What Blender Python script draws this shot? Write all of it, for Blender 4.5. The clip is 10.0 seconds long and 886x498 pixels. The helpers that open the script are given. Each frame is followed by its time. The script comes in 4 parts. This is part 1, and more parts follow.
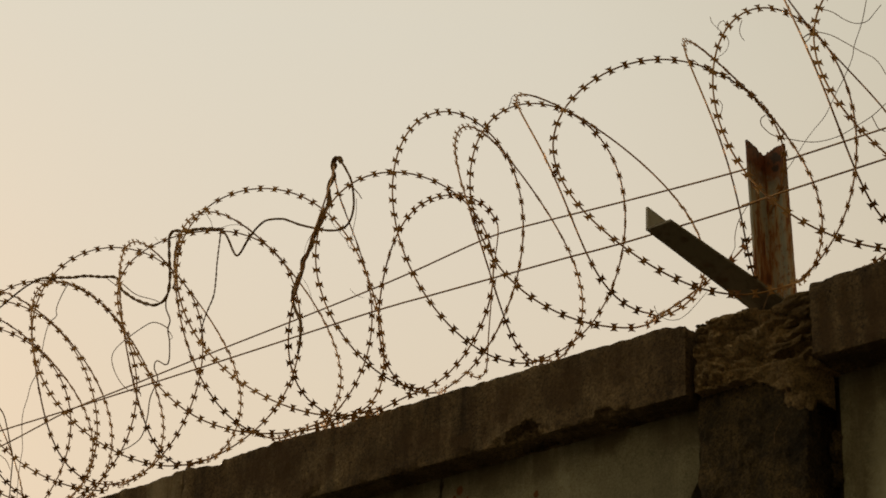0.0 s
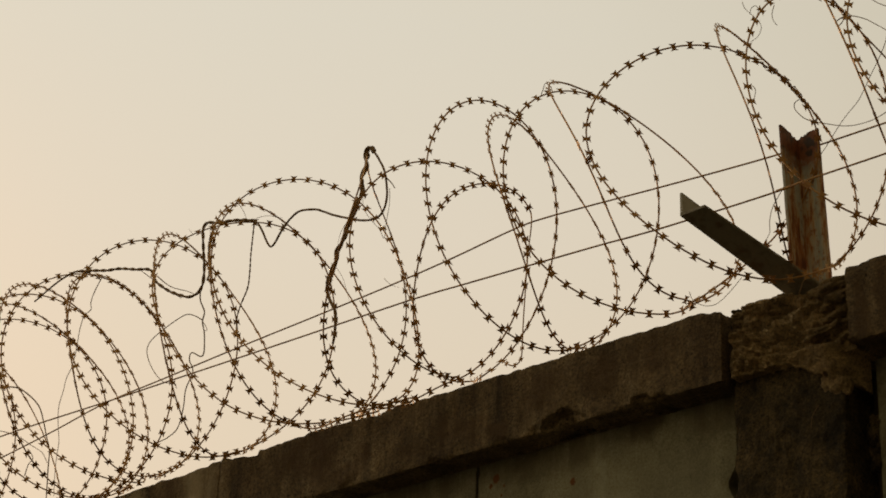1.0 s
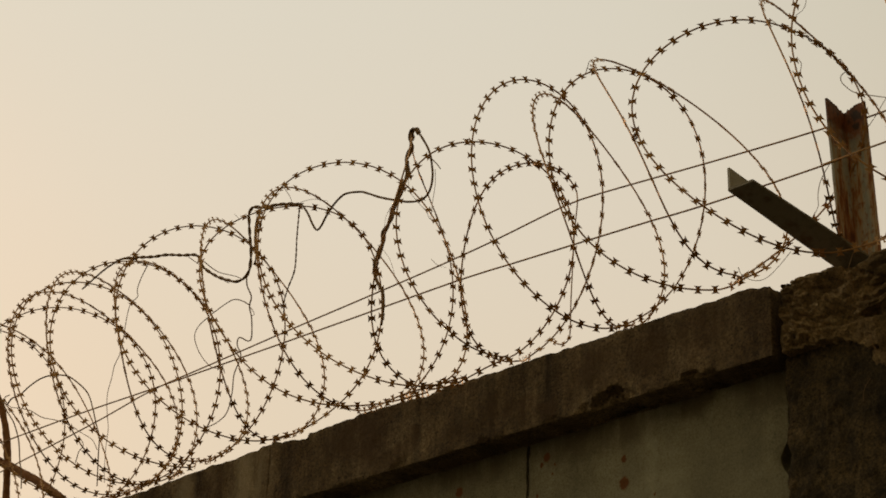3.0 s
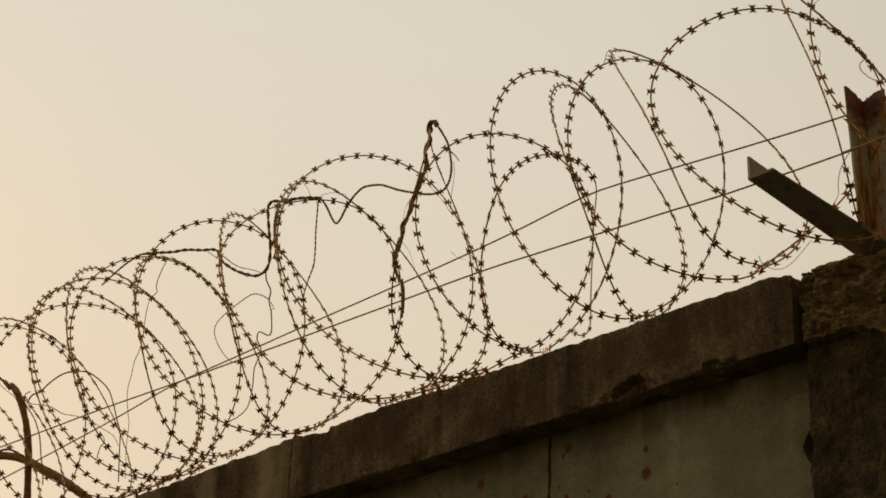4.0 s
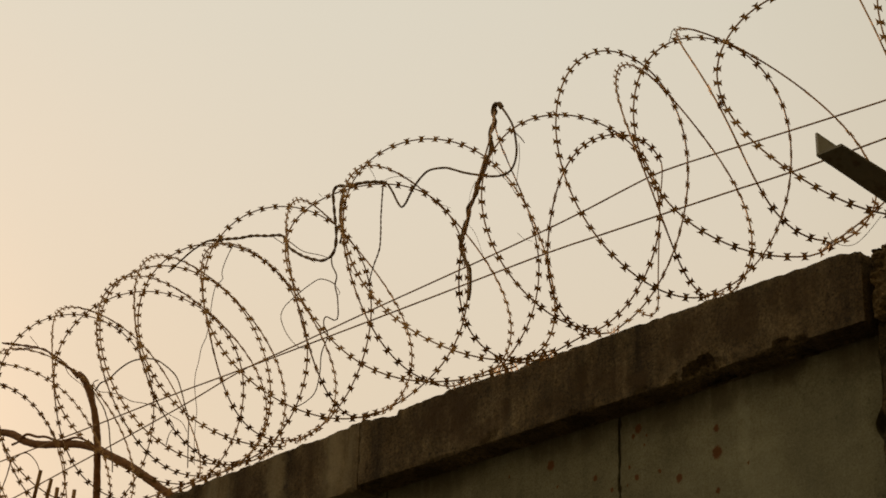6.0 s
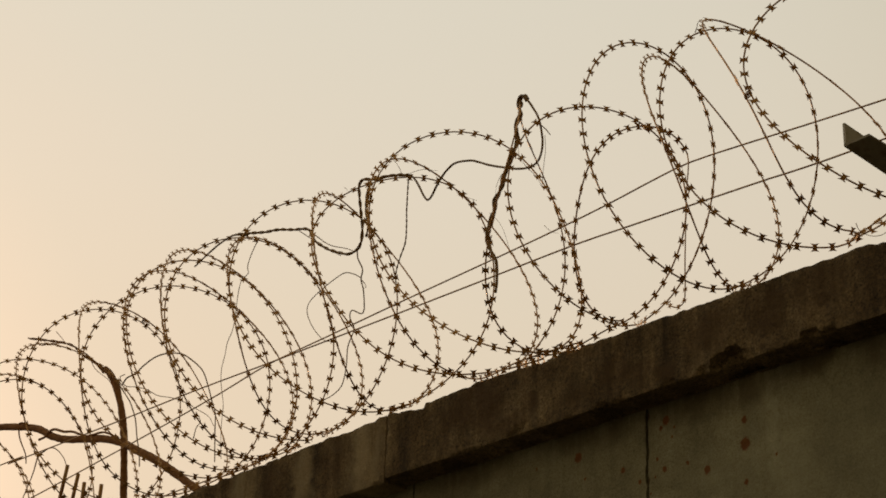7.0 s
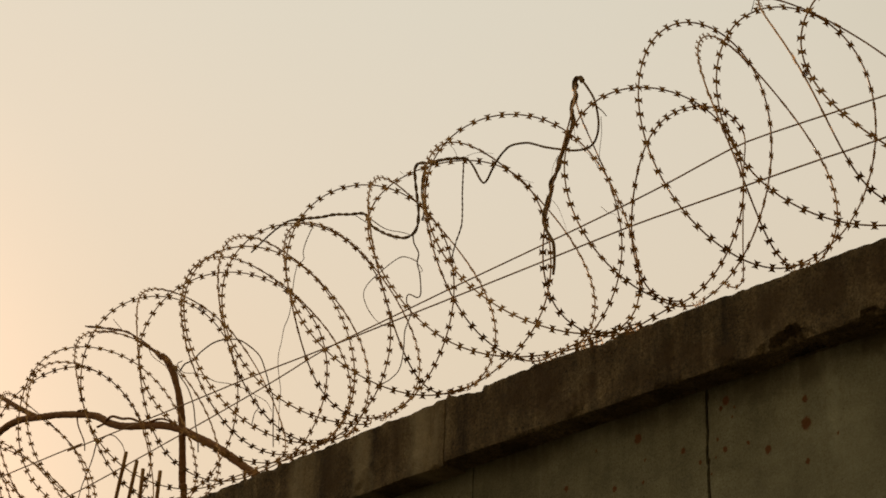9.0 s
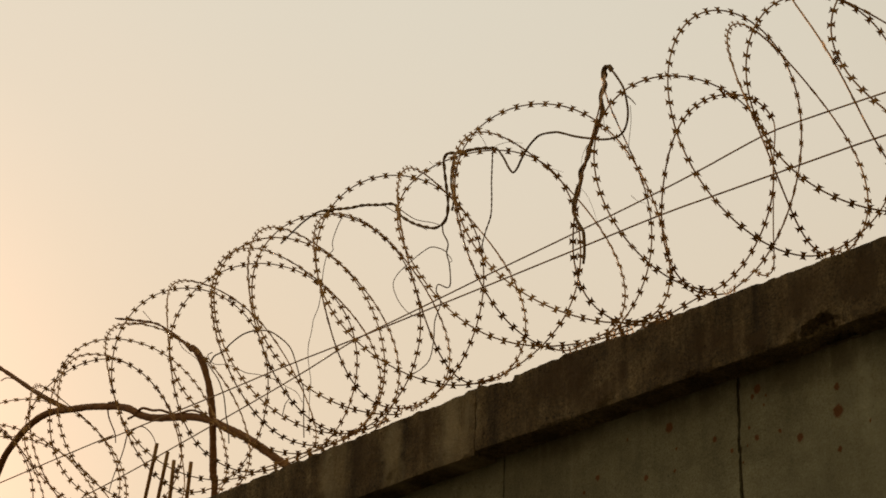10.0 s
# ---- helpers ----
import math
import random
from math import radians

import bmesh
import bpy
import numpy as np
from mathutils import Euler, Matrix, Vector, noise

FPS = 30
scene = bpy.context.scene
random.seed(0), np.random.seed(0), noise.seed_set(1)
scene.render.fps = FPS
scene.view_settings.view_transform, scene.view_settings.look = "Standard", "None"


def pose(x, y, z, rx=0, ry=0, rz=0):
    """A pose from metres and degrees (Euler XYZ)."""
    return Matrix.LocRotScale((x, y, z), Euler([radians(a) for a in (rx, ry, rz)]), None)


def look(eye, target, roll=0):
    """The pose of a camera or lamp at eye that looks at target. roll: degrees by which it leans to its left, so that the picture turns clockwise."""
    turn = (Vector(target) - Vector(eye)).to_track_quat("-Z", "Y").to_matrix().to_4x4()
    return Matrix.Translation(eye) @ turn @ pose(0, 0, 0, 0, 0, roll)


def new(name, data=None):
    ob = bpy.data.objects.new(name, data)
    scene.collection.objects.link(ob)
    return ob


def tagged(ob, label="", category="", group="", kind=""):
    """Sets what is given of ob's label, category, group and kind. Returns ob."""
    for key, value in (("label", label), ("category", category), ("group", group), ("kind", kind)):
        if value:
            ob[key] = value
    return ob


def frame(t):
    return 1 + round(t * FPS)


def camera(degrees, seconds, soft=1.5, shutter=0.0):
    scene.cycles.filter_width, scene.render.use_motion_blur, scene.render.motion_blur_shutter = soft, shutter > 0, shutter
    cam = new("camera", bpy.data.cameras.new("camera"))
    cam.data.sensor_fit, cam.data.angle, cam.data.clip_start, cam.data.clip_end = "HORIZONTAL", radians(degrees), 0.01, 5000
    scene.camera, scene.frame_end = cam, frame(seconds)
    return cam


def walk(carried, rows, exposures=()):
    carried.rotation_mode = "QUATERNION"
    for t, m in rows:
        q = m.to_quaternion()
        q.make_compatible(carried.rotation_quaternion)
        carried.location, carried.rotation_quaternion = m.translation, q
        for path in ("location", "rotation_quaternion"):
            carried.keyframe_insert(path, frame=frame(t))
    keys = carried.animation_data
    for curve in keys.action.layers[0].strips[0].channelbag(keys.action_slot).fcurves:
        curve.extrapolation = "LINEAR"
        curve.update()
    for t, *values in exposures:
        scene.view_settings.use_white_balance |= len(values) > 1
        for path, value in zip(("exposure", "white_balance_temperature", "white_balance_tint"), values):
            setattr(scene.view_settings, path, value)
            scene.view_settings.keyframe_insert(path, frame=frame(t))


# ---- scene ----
FOV = 23.93
cam = camera(FOV, 10.0, soft=1.76)
# seconds, eye x y z, heading to the left of +y, upward tilt, lean to the right
ROWS = [
    (0.0, 0.0000, -0.0000, 1.6000, 42.432, 26.853, -2.929),
    (0.5, -0.0035, -0.0021, 1.5964, 42.942, 26.712, -2.814),
    (1.0, -0.0072, -0.0043, 1.5928, 43.333, 26.593, -2.721),
    (1.5, -0.0111, -0.0064, 1.5893, 43.667, 26.480, -2.639),
    (2.0, -0.0151, -0.0086, 1.5859, 43.975, 26.368, -2.540),
    (2.5, -0.0193, -0.0108, 1.5826, 44.253, 26.267, -2.433),
    (4.0, -0.0323, -0.0178, 1.5731, 44.929, 26.037, -1.925),
    (4.5, -0.0366, -0.0203, 1.5701, 45.265, 25.952, -1.850),
    (5.0, -0.0410, -0.0228, 1.5673, 45.735, 25.856, -1.835),
    (5.5, -0.0453, -0.0253, 1.5646, 46.243, 25.749, -1.872),
    (7.0, -0.0576, -0.0335, 1.5571, 47.319, 25.494, -1.910),
    (7.5, -0.0614, -0.0364, 1.5549, 47.659, 25.433, -1.923),
    (8.0, -0.0649, -0.0394, 1.5529, 48.037, 25.339, -1.932),
    (8.5, -0.0683, -0.0425, 1.5510, 48.407, 25.210, -1.924),
    (9.0, -0.0714, -0.0457, 1.5492, 48.775, 25.075, -1.888),
    (9.5, -0.0741, -0.0490, 1.5476, 49.151, 24.940, -1.878),
    (10.0, -0.0766, -0.0524, 1.5462, 49.552, 24.804, -1.870),
]


def eye_pose(x, y, z, yaw, tilt, lean):
    a, b = radians(yaw), radians(tilt)
    way = Vector((-math.sin(a) * math.cos(b), math.cos(a) * math.cos(b), math.sin(b)))
    eye = Vector((x, y, z))
    return look(eye, eye + way, -lean)


walk(cam, [(r[0], eye_pose(*r[1:])) for r in ROWS])

# ---- light: hazy low sun behind the wall, to the far end of it ----
SUN_YAW, SUN_UP = 72.0, 15.0
SUN_DIR = Vector((-math.sin(radians(SUN_YAW)) * math.cos(radians(SUN_UP)),
                  math.cos(radians(SUN_YAW)) * math.cos(radians(SUN_UP)), math.sin(radians(SUN_UP))))


def make_world():
    world = bpy.data.worlds.new("hazy_evening_sky")
    scene.world = world
    world.use_nodes = True
    nt = world.node_tree
    nt.nodes.clear()
    out = nt.nodes.new("ShaderNodeOutputWorld")
    sky = nt.nodes.new("ShaderNodeTexSky")
    sky.sky_type = "NISHITA"
    sky.sun_disc = False
    sky.sun_elevation = radians(SUN_UP)
    sky.sun_rotation = radians(-SUN_YAW)
    sky.dust_density = 6.0
    bg1 = nt.nodes.new("ShaderNodeBackground")
    bg1.inputs["Strength"].default_value = 0.0012
    nt.links.new(sky.outputs["Color"], bg1.inputs["Color"])
    # haze that brightens towards the sun
    tc = nt.nodes.new("ShaderNodeTexCoord")
    dot = nt.nodes.new("ShaderNodeVectorMath")
    dot.operation = "DOT_PRODUCT"
    dot.inputs[1].default_value = SUN_DIR
    nt.links.new(tc.outputs["Generated"], dot.inputs[0])
    ang = nt.nodes.new("ShaderNodeMath")
    ang.operation = "ARCCOSINE"
    nt.links.new(dot.outputs["Value"], ang.inputs[0])
    div = nt.nodes.new("ShaderNodeMath")
    div.operation = "DIVIDE"
    div.inputs[1].default_value = math.pi
    nt.links.new(ang.outputs[0], div.inputs[0])
    ramp = nt.nodes.new("ShaderNodeValToRGB")
    stops = HAZE
    el = ramp.color_ramp.elements
    el[0].position, el[0].color = stops[0][0] / 180.0, (*stops[0][1:], 1)
    el[1].position, el[1].color = stops[-1][0] / 180.0, (*stops[-1][1:], 1)
    for deg, r, g, b in stops[1:-1]:
        e = el.new(deg / 180.0)
        e.color = (r, g, b, 1)
    ramp.color_ramp.interpolation = "LINEAR"
    nt.links.new(div.outputs[0], ramp.inputs["Fac"])
    # lower down the haze is warmer
    sep = nt.nodes.new("ShaderNodeSeparateXYZ")
    nt.links.new(tc.outputs["Generated"], sep.inputs[0])
    low = nt.nodes.new("ShaderNodeValToRGB")
    el = low.color_ramp.elements
    el[0].position, el[0].color = 0.30, (0.975, 0.885, 0.79, 1)
    el[1].position, el[1].color = 0.54, (0.938, 0.943, 0.940, 1)
    el.new(0.38).color = (0.980, 0.905, 0.830, 1)
    el.new(0.45).color = (0.968, 0.930, 0.895, 1)
    nt.links.new(sep.outputs["Z"], low.inputs["Fac"])
    tint = nt.nodes.new("ShaderNodeVectorMath")
    tint.operation = "MULTIPLY"
    nt.links.new(ramp.outputs["Color"], tint.inputs[0])
    nt.links.new(low.outputs["Color"], tint.inputs[1])
    bg2 = nt.nodes.new("ShaderNodeBackground")
    bg2.inputs["Strength"].default_value = 1.068
    nt.links.new(tint.outputs[0], bg2.inputs["Color"])
    add = nt.nodes.new("ShaderNodeAddShader")
    nt.links.new(bg1.outputs[0], add.inputs[0])
    nt.links.new(bg2.outputs[0], add.inputs[1])
    nt.links.new(add.outputs[0], out.inputs["Surface"])


# degrees from the sun, and the haze's colour there
HAZE = [
    (0, 1.5, 1.0, 0.66),
    (8, 1.22, 0.87, 0.635),
    (10, 1.065, 0.812, 0.608),
    (11, 0.985, 0.776, 0.592),
    (12, 0.918, 0.747, 0.579),
    (13, 0.870, 0.726, 0.567),
    (14, 0.832, 0.705, 0.555),
    (16, 0.784, 0.683, 0.545),
    (18, 0.770, 0.674, 0.540),
    (20, 0.750, 0.668, 0.540),
    (23, 0.731, 0.660, 0.538),
    (26, 0.718, 0.654, 0.536),
    (30, 0.706, 0.644, 0.528),
    (35, 0.688, 0.628, 0.512),
    (45, 0.60, 0.54, 0.42),
    (62, 0.50, 0.425, 0.28),
    (82, 0.43, 0.345, 0.187),
    (102, 0.23, 0.178, 0.082),
    (130, 0.085, 0.065, 0.027),
    (180, 0.05, 0.038, 0.015),
]
make_world()
sun_data = bpy.data.lights.new("sun", "SUN")
sun_data.energy = 0.9
sun_data.angle = radians(10)
sun_data.color = (1.0, 0.70, 0.42)
sun = new("sun", sun_data)
sun.matrix_world = look(SUN_DIR * 50, (0, 0, 0))
scene.view_settings.exposure = 0.0


# ---- materials ----
def material(name, rough=0.85, metal=0.0):
    m = bpy.data.materials.new(name)
    m.use_nodes = True
    nt = m.node_tree
    bsdf = nt.nodes["Principled BSDF"]
    bsdf.inputs["Roughness"].default_value = rough
    bsdf.inputs["Metallic"].default_value = metal
    return m, nt, bsdf


def node(nt, kind, **values):
    n = nt.nodes.new(kind)
    for k, v in values.items():
        n.inputs[k].default_value = v
    return n


def mapped(nt, scale=(1, 1, 1)):
    tc = nt.nodes.new("ShaderNodeTexCoord")
    mp = nt.nodes.new("ShaderNodeMapping")
    mp.inputs["Scale"].default_value = scale
    nt.links.new(tc.outputs["Object"], mp.inputs["Vector"])
    return mp.outputs["Vector"]


def noise_tex(nt, vec, scale, detail=6.0, rough=0.6):
    n = node(nt, "ShaderNodeTexNoise", Scale=scale, Detail=detail, Roughness=rough)
    nt.links.new(vec, n.inputs["Vector"])
    return n.outputs["Fac"]


def ramp(nt, fac, *stops):
    r = nt.nodes.new("ShaderNodeValToRGB")
    el = r.color_ramp.elements
    el[0].position, el[0].color = stops[0][0], (*stops[0][1], 1)
    el[1].position, el[1].color = stops[-1][0], (*stops[-1][1], 1)
    for pos, col in stops[1:-1]:
        el.new(pos).color = (*col, 1)
    nt.links.new(fac, r.inputs["Fac"])
    return r.outputs["Color"]


def mix(nt, fac, a, b, mode="MIX"):
    n = nt.nodes.new("ShaderNodeMix")
    n.data_type = "RGBA"
    n.blend_type = mode
    for sock, v in ((n.inputs[0], fac), (n.inputs[6], a), (n.inputs[7], b)):
        if isinstance(v, bpy.types.NodeSocket):
            nt.links.new(v, sock)
        elif isinstance(v, tuple):
            sock.default_value = (*v, 1)
        else:
            sock.default_value = v
    return n.outputs[2]


def bump(nt, bsdf, fac, strength, distance):
    b = node(nt, "ShaderNodeBump", Strength=strength, Distance=distance)
    nt.links.new(fac, b.inputs["Height"])
    nt.links.new(b.outputs["Normal"], bsdf.inputs["Normal"])


G = lambda v: (v, v, v)


def concrete(name, dark, mid, light, streak, pits, grain, bump_size=0.006, mottle=0.5, stains=(), shade_stains=(), speck=0.3, blotch=None, dark_tone=((0.07, 0.055, 0.03), (0.16, 0.13, 0.075)), pale_tone=((0.46, 0.42, 0.29), (0.70, 0.64, 0.46)), scuffs=False):
    """Weathered concrete: broad stains, mottling, faint rain streaks, grain and small pits."""
    m, nt, bsdf = material(name, 0.93)
    v = mapped(nt)
    broad = noise_tex(nt, v, 3.7, 9.0, 0.66)
    col = ramp(nt, broad, (0.38, dark), (0.5, mid), (0.62, light))
    patch = noise_tex(nt, v, 17.0, 10.0, 0.68)
    col = mix(nt, 1.0, col, ramp(nt, patch, (0.40, G(1.0 - mottle)), (0.58, G(1.0))), "MULTIPLY")
    if blotch:
        spread = noise_tex(nt, mapped(nt, (1.2, 1.2, 0.4)), 9.0, 12.0, 0.7)
        col = mix(nt, ramp(nt, spread, (0.47, G(0.0)), (0.60, G(0.75))), col, blotch)
        holes = node(nt, "ShaderNodeTexVoronoi", Scale=95.0)
        nt.links.new(v, holes.inputs["Vector"])
        few = noise_tex(nt, v, 40.0, 2.0, 0.5)
        dots = mix(nt, ramp(nt, few, (0.54, G(0.0)), (0.62, G(1.0))), (1.0, 1.0, 1.0), ramp(nt, holes.outputs["Distance"], (0.14, G(0.25)), (0.28, G(1.0))))
        col = mix(nt, 1.0, col, dots, "MULTIPLY")
    run = noise_tex(nt, mapped(nt, (11, 11, 0.9)), 1.7, 9.0, 0.72)
    col = mix(nt, 1.0, col, ramp(nt, run, (0.46, G(1.0)), (0.66, G(1.0 - streak))), "MULTIPLY")
    pale = noise_tex(nt, mapped(nt, (16, 16, 2.6)), 1.0, 9.0, 0.7)
    col = mix(nt, ramp(nt, pale, (0.56, G(0.0)), (0.74, G(0.6))), col, light)
    fine = noise_tex(nt, v, 150.0, 8.0, 0.75)
    col = mix(nt, 1.0, col, ramp(nt, fine, (0.36, G(1.0 - grain)), (0.62, G(1.0))), "MULTIPLY")
    grit = noise_tex(nt, v, 230.0, 5.0, 0.65)
    col = mix(nt, 1.0, col, ramp(nt, grit, (0.36, G(1.0 - speck)), (0.48, G(1.0)), (0.66, G(1.0 + speck))), "MULTIPLY")
    vor = node(nt, "ShaderNodeTexVoronoi", Scale=55.0)
    nt.links.new(v, vor.inputs["Vector"])
    pit = ramp(nt, vor.outputs["Distance"], (0.08, G(1.0 - pits)), (0.20, G(1.0)))
    gate = noise_tex(nt, v, 9.0, 3.0, 0.5)
    col = mix(nt, ramp(nt, gate, (0.54, G(0.0)), (0.62, G(1.0))), col, mix(nt, 1.0, col, pit, "MULTIPLY"))
    if shade_stains:
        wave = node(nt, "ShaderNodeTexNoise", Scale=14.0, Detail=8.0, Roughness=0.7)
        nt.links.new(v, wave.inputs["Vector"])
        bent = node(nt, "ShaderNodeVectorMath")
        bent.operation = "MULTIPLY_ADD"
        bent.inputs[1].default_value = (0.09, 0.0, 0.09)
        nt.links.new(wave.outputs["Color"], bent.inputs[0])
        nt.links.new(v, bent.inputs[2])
        # stains, and along the panel tops the coping's shade painted as colour
        for sx, sz, rx, rz, tone, *much in shade_stains:
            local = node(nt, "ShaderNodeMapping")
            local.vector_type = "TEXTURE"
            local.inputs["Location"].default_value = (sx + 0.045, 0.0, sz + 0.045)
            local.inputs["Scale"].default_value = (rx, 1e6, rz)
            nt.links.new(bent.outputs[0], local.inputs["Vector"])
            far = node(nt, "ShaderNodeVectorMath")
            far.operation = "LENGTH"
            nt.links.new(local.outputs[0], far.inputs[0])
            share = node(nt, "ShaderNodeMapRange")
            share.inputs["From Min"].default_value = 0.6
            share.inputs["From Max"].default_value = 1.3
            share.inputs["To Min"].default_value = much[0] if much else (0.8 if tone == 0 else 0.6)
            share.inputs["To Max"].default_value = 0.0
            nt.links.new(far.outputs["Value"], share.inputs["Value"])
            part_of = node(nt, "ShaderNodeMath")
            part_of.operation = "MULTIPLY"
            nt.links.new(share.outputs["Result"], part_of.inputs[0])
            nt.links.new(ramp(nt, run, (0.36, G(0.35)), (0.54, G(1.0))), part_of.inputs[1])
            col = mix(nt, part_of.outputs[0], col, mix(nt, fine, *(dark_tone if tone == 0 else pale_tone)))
    if scuffs:
        scratch = node(nt, "ShaderNodeTexNoise", Scale=26.0, Detail=3.0, Distortion=1.6)
        nt.links.new(mapped(nt, (0.55, 1, 1.5)), scratch.inputs["Vector"])
        col = mix(nt, ramp(nt, scratch.outputs["Fac"], (0.485, G(0.0)), (0.497, G(0.45)), (0.509, G(0.0))), col, dark)
        fleck = noise_tex(nt, mapped(nt, (1, 1, 0.7)), 75.0, 4.0, 0.6)
        col = mix(nt, ramp(nt, fleck, (0.64, G(0.0)), (0.70, G(0.35))), col, light)
    if stains:
        ragged = node(nt, "ShaderNodeTexNoise", Scale=170.0, Detail=4.0)
        nt.links.new(v, ragged.inputs["Vector"])
        shift = node(nt, "ShaderNodeVectorMath")
        shift.operation = "MULTIPLY_ADD"
        shift.inputs[1].default_value = (0.009, 0.0, 0.009)
        nt.links.new(ragged.outputs["Color"], shift.inputs[0])
        nt.links.new(v, shift.inputs[2])
        flat = node(nt, "ShaderNodeVectorMath")
        flat.operation = "MULTIPLY"
        flat.inputs[1].default_value = (1.0, 0.0, 0.88)
        nt.links.new(shift.outputs[0], flat.inputs[0])
        for sx, sz, sr in stains:
            near = node(nt, "ShaderNodeVectorMath")
            near.operation = "DISTANCE"
            near.inputs[1].default_value = (sx + 0.0045, 0.0, (sz + 0.0045) * 0.88)
            nt.links.new(flat.outputs[0], near.inputs[0])
            span = node(nt, "ShaderNodeMapRange")
            span.inputs["From Min"].default_value = sr * 0.78
            span.inputs["From Max"].default_value = sr * 1.12
            span.inputs["To Min"].default_value = 1.0
            span.inputs["To Max"].default_value = 0.0
            nt.links.new(near.outputs["Value"], span.inputs["Value"])
            col = mix(nt, span.outputs["Result"], col, mix(nt, fine, (0.09, 0.032, 0.009), (0.27, 0.110, 0.028)))
    nt.links.new(col, bsdf.inputs["Base Color"])
    h = noise_tex(nt, v, 60.0, 12.0, 0.78)
    bump(nt, bsdf, h, 1.0, bump_size)
    return m


# rust blooms on the panels: place along the wall, height, radius
BLOOMS = ((-2.486, 2.997, 0.0125), (-2.689, 3.098, 0.0095), (-2.583, 2.966, 0.0085), (-2.935, 3.076, 0.0105), (-2.807, 3.018, 0.0060), (-2.694, 2.993, 0.0060),
          (-2.703, 3.084, 0.0045), (-2.633, 2.992, 0.0042), (-2.486, 2.918, 0.0055), (-3.148, 3.014, 0.0062), (-3.003, 2.980, 0.0062), (-2.921, 2.976, 0.0040), (-2.487, 3.048, 0.0070), (-3.190, 2.989, 0.0040),
          (-2.762, 2.982, 0.0045),
          (-2.714, 3.019, 0.0035), (-2.673, 3.058, 0.0030), (-2.667, 3.078, 0.0030), (-2.915, 3.023, 0.0028), (-3.058, 3.079, 0.0028),
          (-2.720, 2.982, 0.0025),
          (-2.733, 2.951, 0.0025), (-2.410, 2.957, 0.0030))
# patches on the panels: place, height, half width, half height, 0 for damp stains and the coping's painted-in shade, 1
# for pale and chalky
SHADE_STAINS = ((-2.335, 3.128, 0.04, 0.03, 0), (-2.325, 3.108, 0.018, 0.022, 0), (-2.145, 3.12, 0.06, 0.045, 0), (-2.51, 3.13, 0.13, 0.06, 0),
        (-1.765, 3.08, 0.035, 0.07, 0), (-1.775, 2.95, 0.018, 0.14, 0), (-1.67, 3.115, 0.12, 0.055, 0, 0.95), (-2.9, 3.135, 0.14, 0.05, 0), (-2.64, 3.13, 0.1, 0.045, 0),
        # the two broad faint patches grade the wall: darker left, paler low
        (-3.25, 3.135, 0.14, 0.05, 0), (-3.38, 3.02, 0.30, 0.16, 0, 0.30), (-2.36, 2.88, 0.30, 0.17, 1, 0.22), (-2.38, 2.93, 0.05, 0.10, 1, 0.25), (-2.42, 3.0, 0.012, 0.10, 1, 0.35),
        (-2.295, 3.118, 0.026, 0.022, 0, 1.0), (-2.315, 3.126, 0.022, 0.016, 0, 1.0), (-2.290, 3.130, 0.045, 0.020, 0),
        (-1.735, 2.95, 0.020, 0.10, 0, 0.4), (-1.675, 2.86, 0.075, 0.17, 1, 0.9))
STREAKS = ((-3.77, 3.20, 0.035, 0.12, 1), (-3.535, 3.20, 0.07, 0.12, 1), (-4.0, 3.20, 0.05, 0.12, 1), (-3.56, 3.22, 0.02, 0.10, 1),
           (-3.66, 3.23, 0.05, 0.08, 0), (-3.87, 3.22, 0.05, 0.09, 0), (-3.20, 3.24, 0.10, 0.05, 0), (-3.01, 3.20, 0.025, 0.030, 0),
           (-2.765, 3.205, 0.045, 0.035, 0), (-2.62, 3.172, 0.03, 0.018, 0), (-3.13, 3.20, 0.05, 0.05, 0), (-3.06, 3.165, 0.05, 0.020, 0), (-2.87, 3.175, 0.05, 0.015, 0, 0.5), (-2.69, 3.19, 0.05, 0.028, 0), (-2.50, 3.22, 0.07, 0.05, 0), (-2.36, 3.22, 0.05, 0.05, 0), (-2.23, 3.235, 0.07, 0.05, 0), (-1.58, 3.21, 0.10, 0.07, 0), (-1.35, 3.2, 0.12, 0.08, 0), (-1.772, 3.19, 0.012, 0.07, 0), (-1.730, 3.20, 0.012, 0.075, 0), (-1.672, 3.19, 0.022, 0.08, 0))
COPING = concrete("weathered_coping_concrete", (0.27, 0.19, 0.10), (0.38, 0.275, 0.15), (0.60, 0.455, 0.27), 0.55, 0.9, 0.5, 0.016, 0.3, (), STREAKS, 0.52, (0.14, 0.086, 0.038),
                  ((0.09, 0.052, 0.021), (0.17, 0.105, 0.046)), ((0.52, 0.42, 0.27), (0.74, 0.62, 0.42)))
PLASTER = concrete("grey_green_wall_concrete", (0.232, 0.220, 0.148), (0.298, 0.286, 0.196), (0.38, 0.369, 0.265), 0.16, 0.5, 0.2, 0.0035, 0.17, BLOOMS, SHADE_STAINS, pale_tone=((0.40, 0.40, 0.30), (0.57, 0.57, 0.44)), scuffs=True)
PIER = concrete("raw_pier_concrete", (0.06, 0.042, 0.018), (0.20, 0.141, 0.062), (0.37, 0.270, 0.130), 0.3, 0.8, 0.6, 0.022, 0.65, speck=0.6)
RUBBLE = concrete("crumbled_mortar", (0.22, 0.151, 0.071), (0.55, 0.393, 0.197), (0.73, 0.566, 0.345), 0.12, 0.6, 0.35, 0.014, 0.3, speck=0.45)


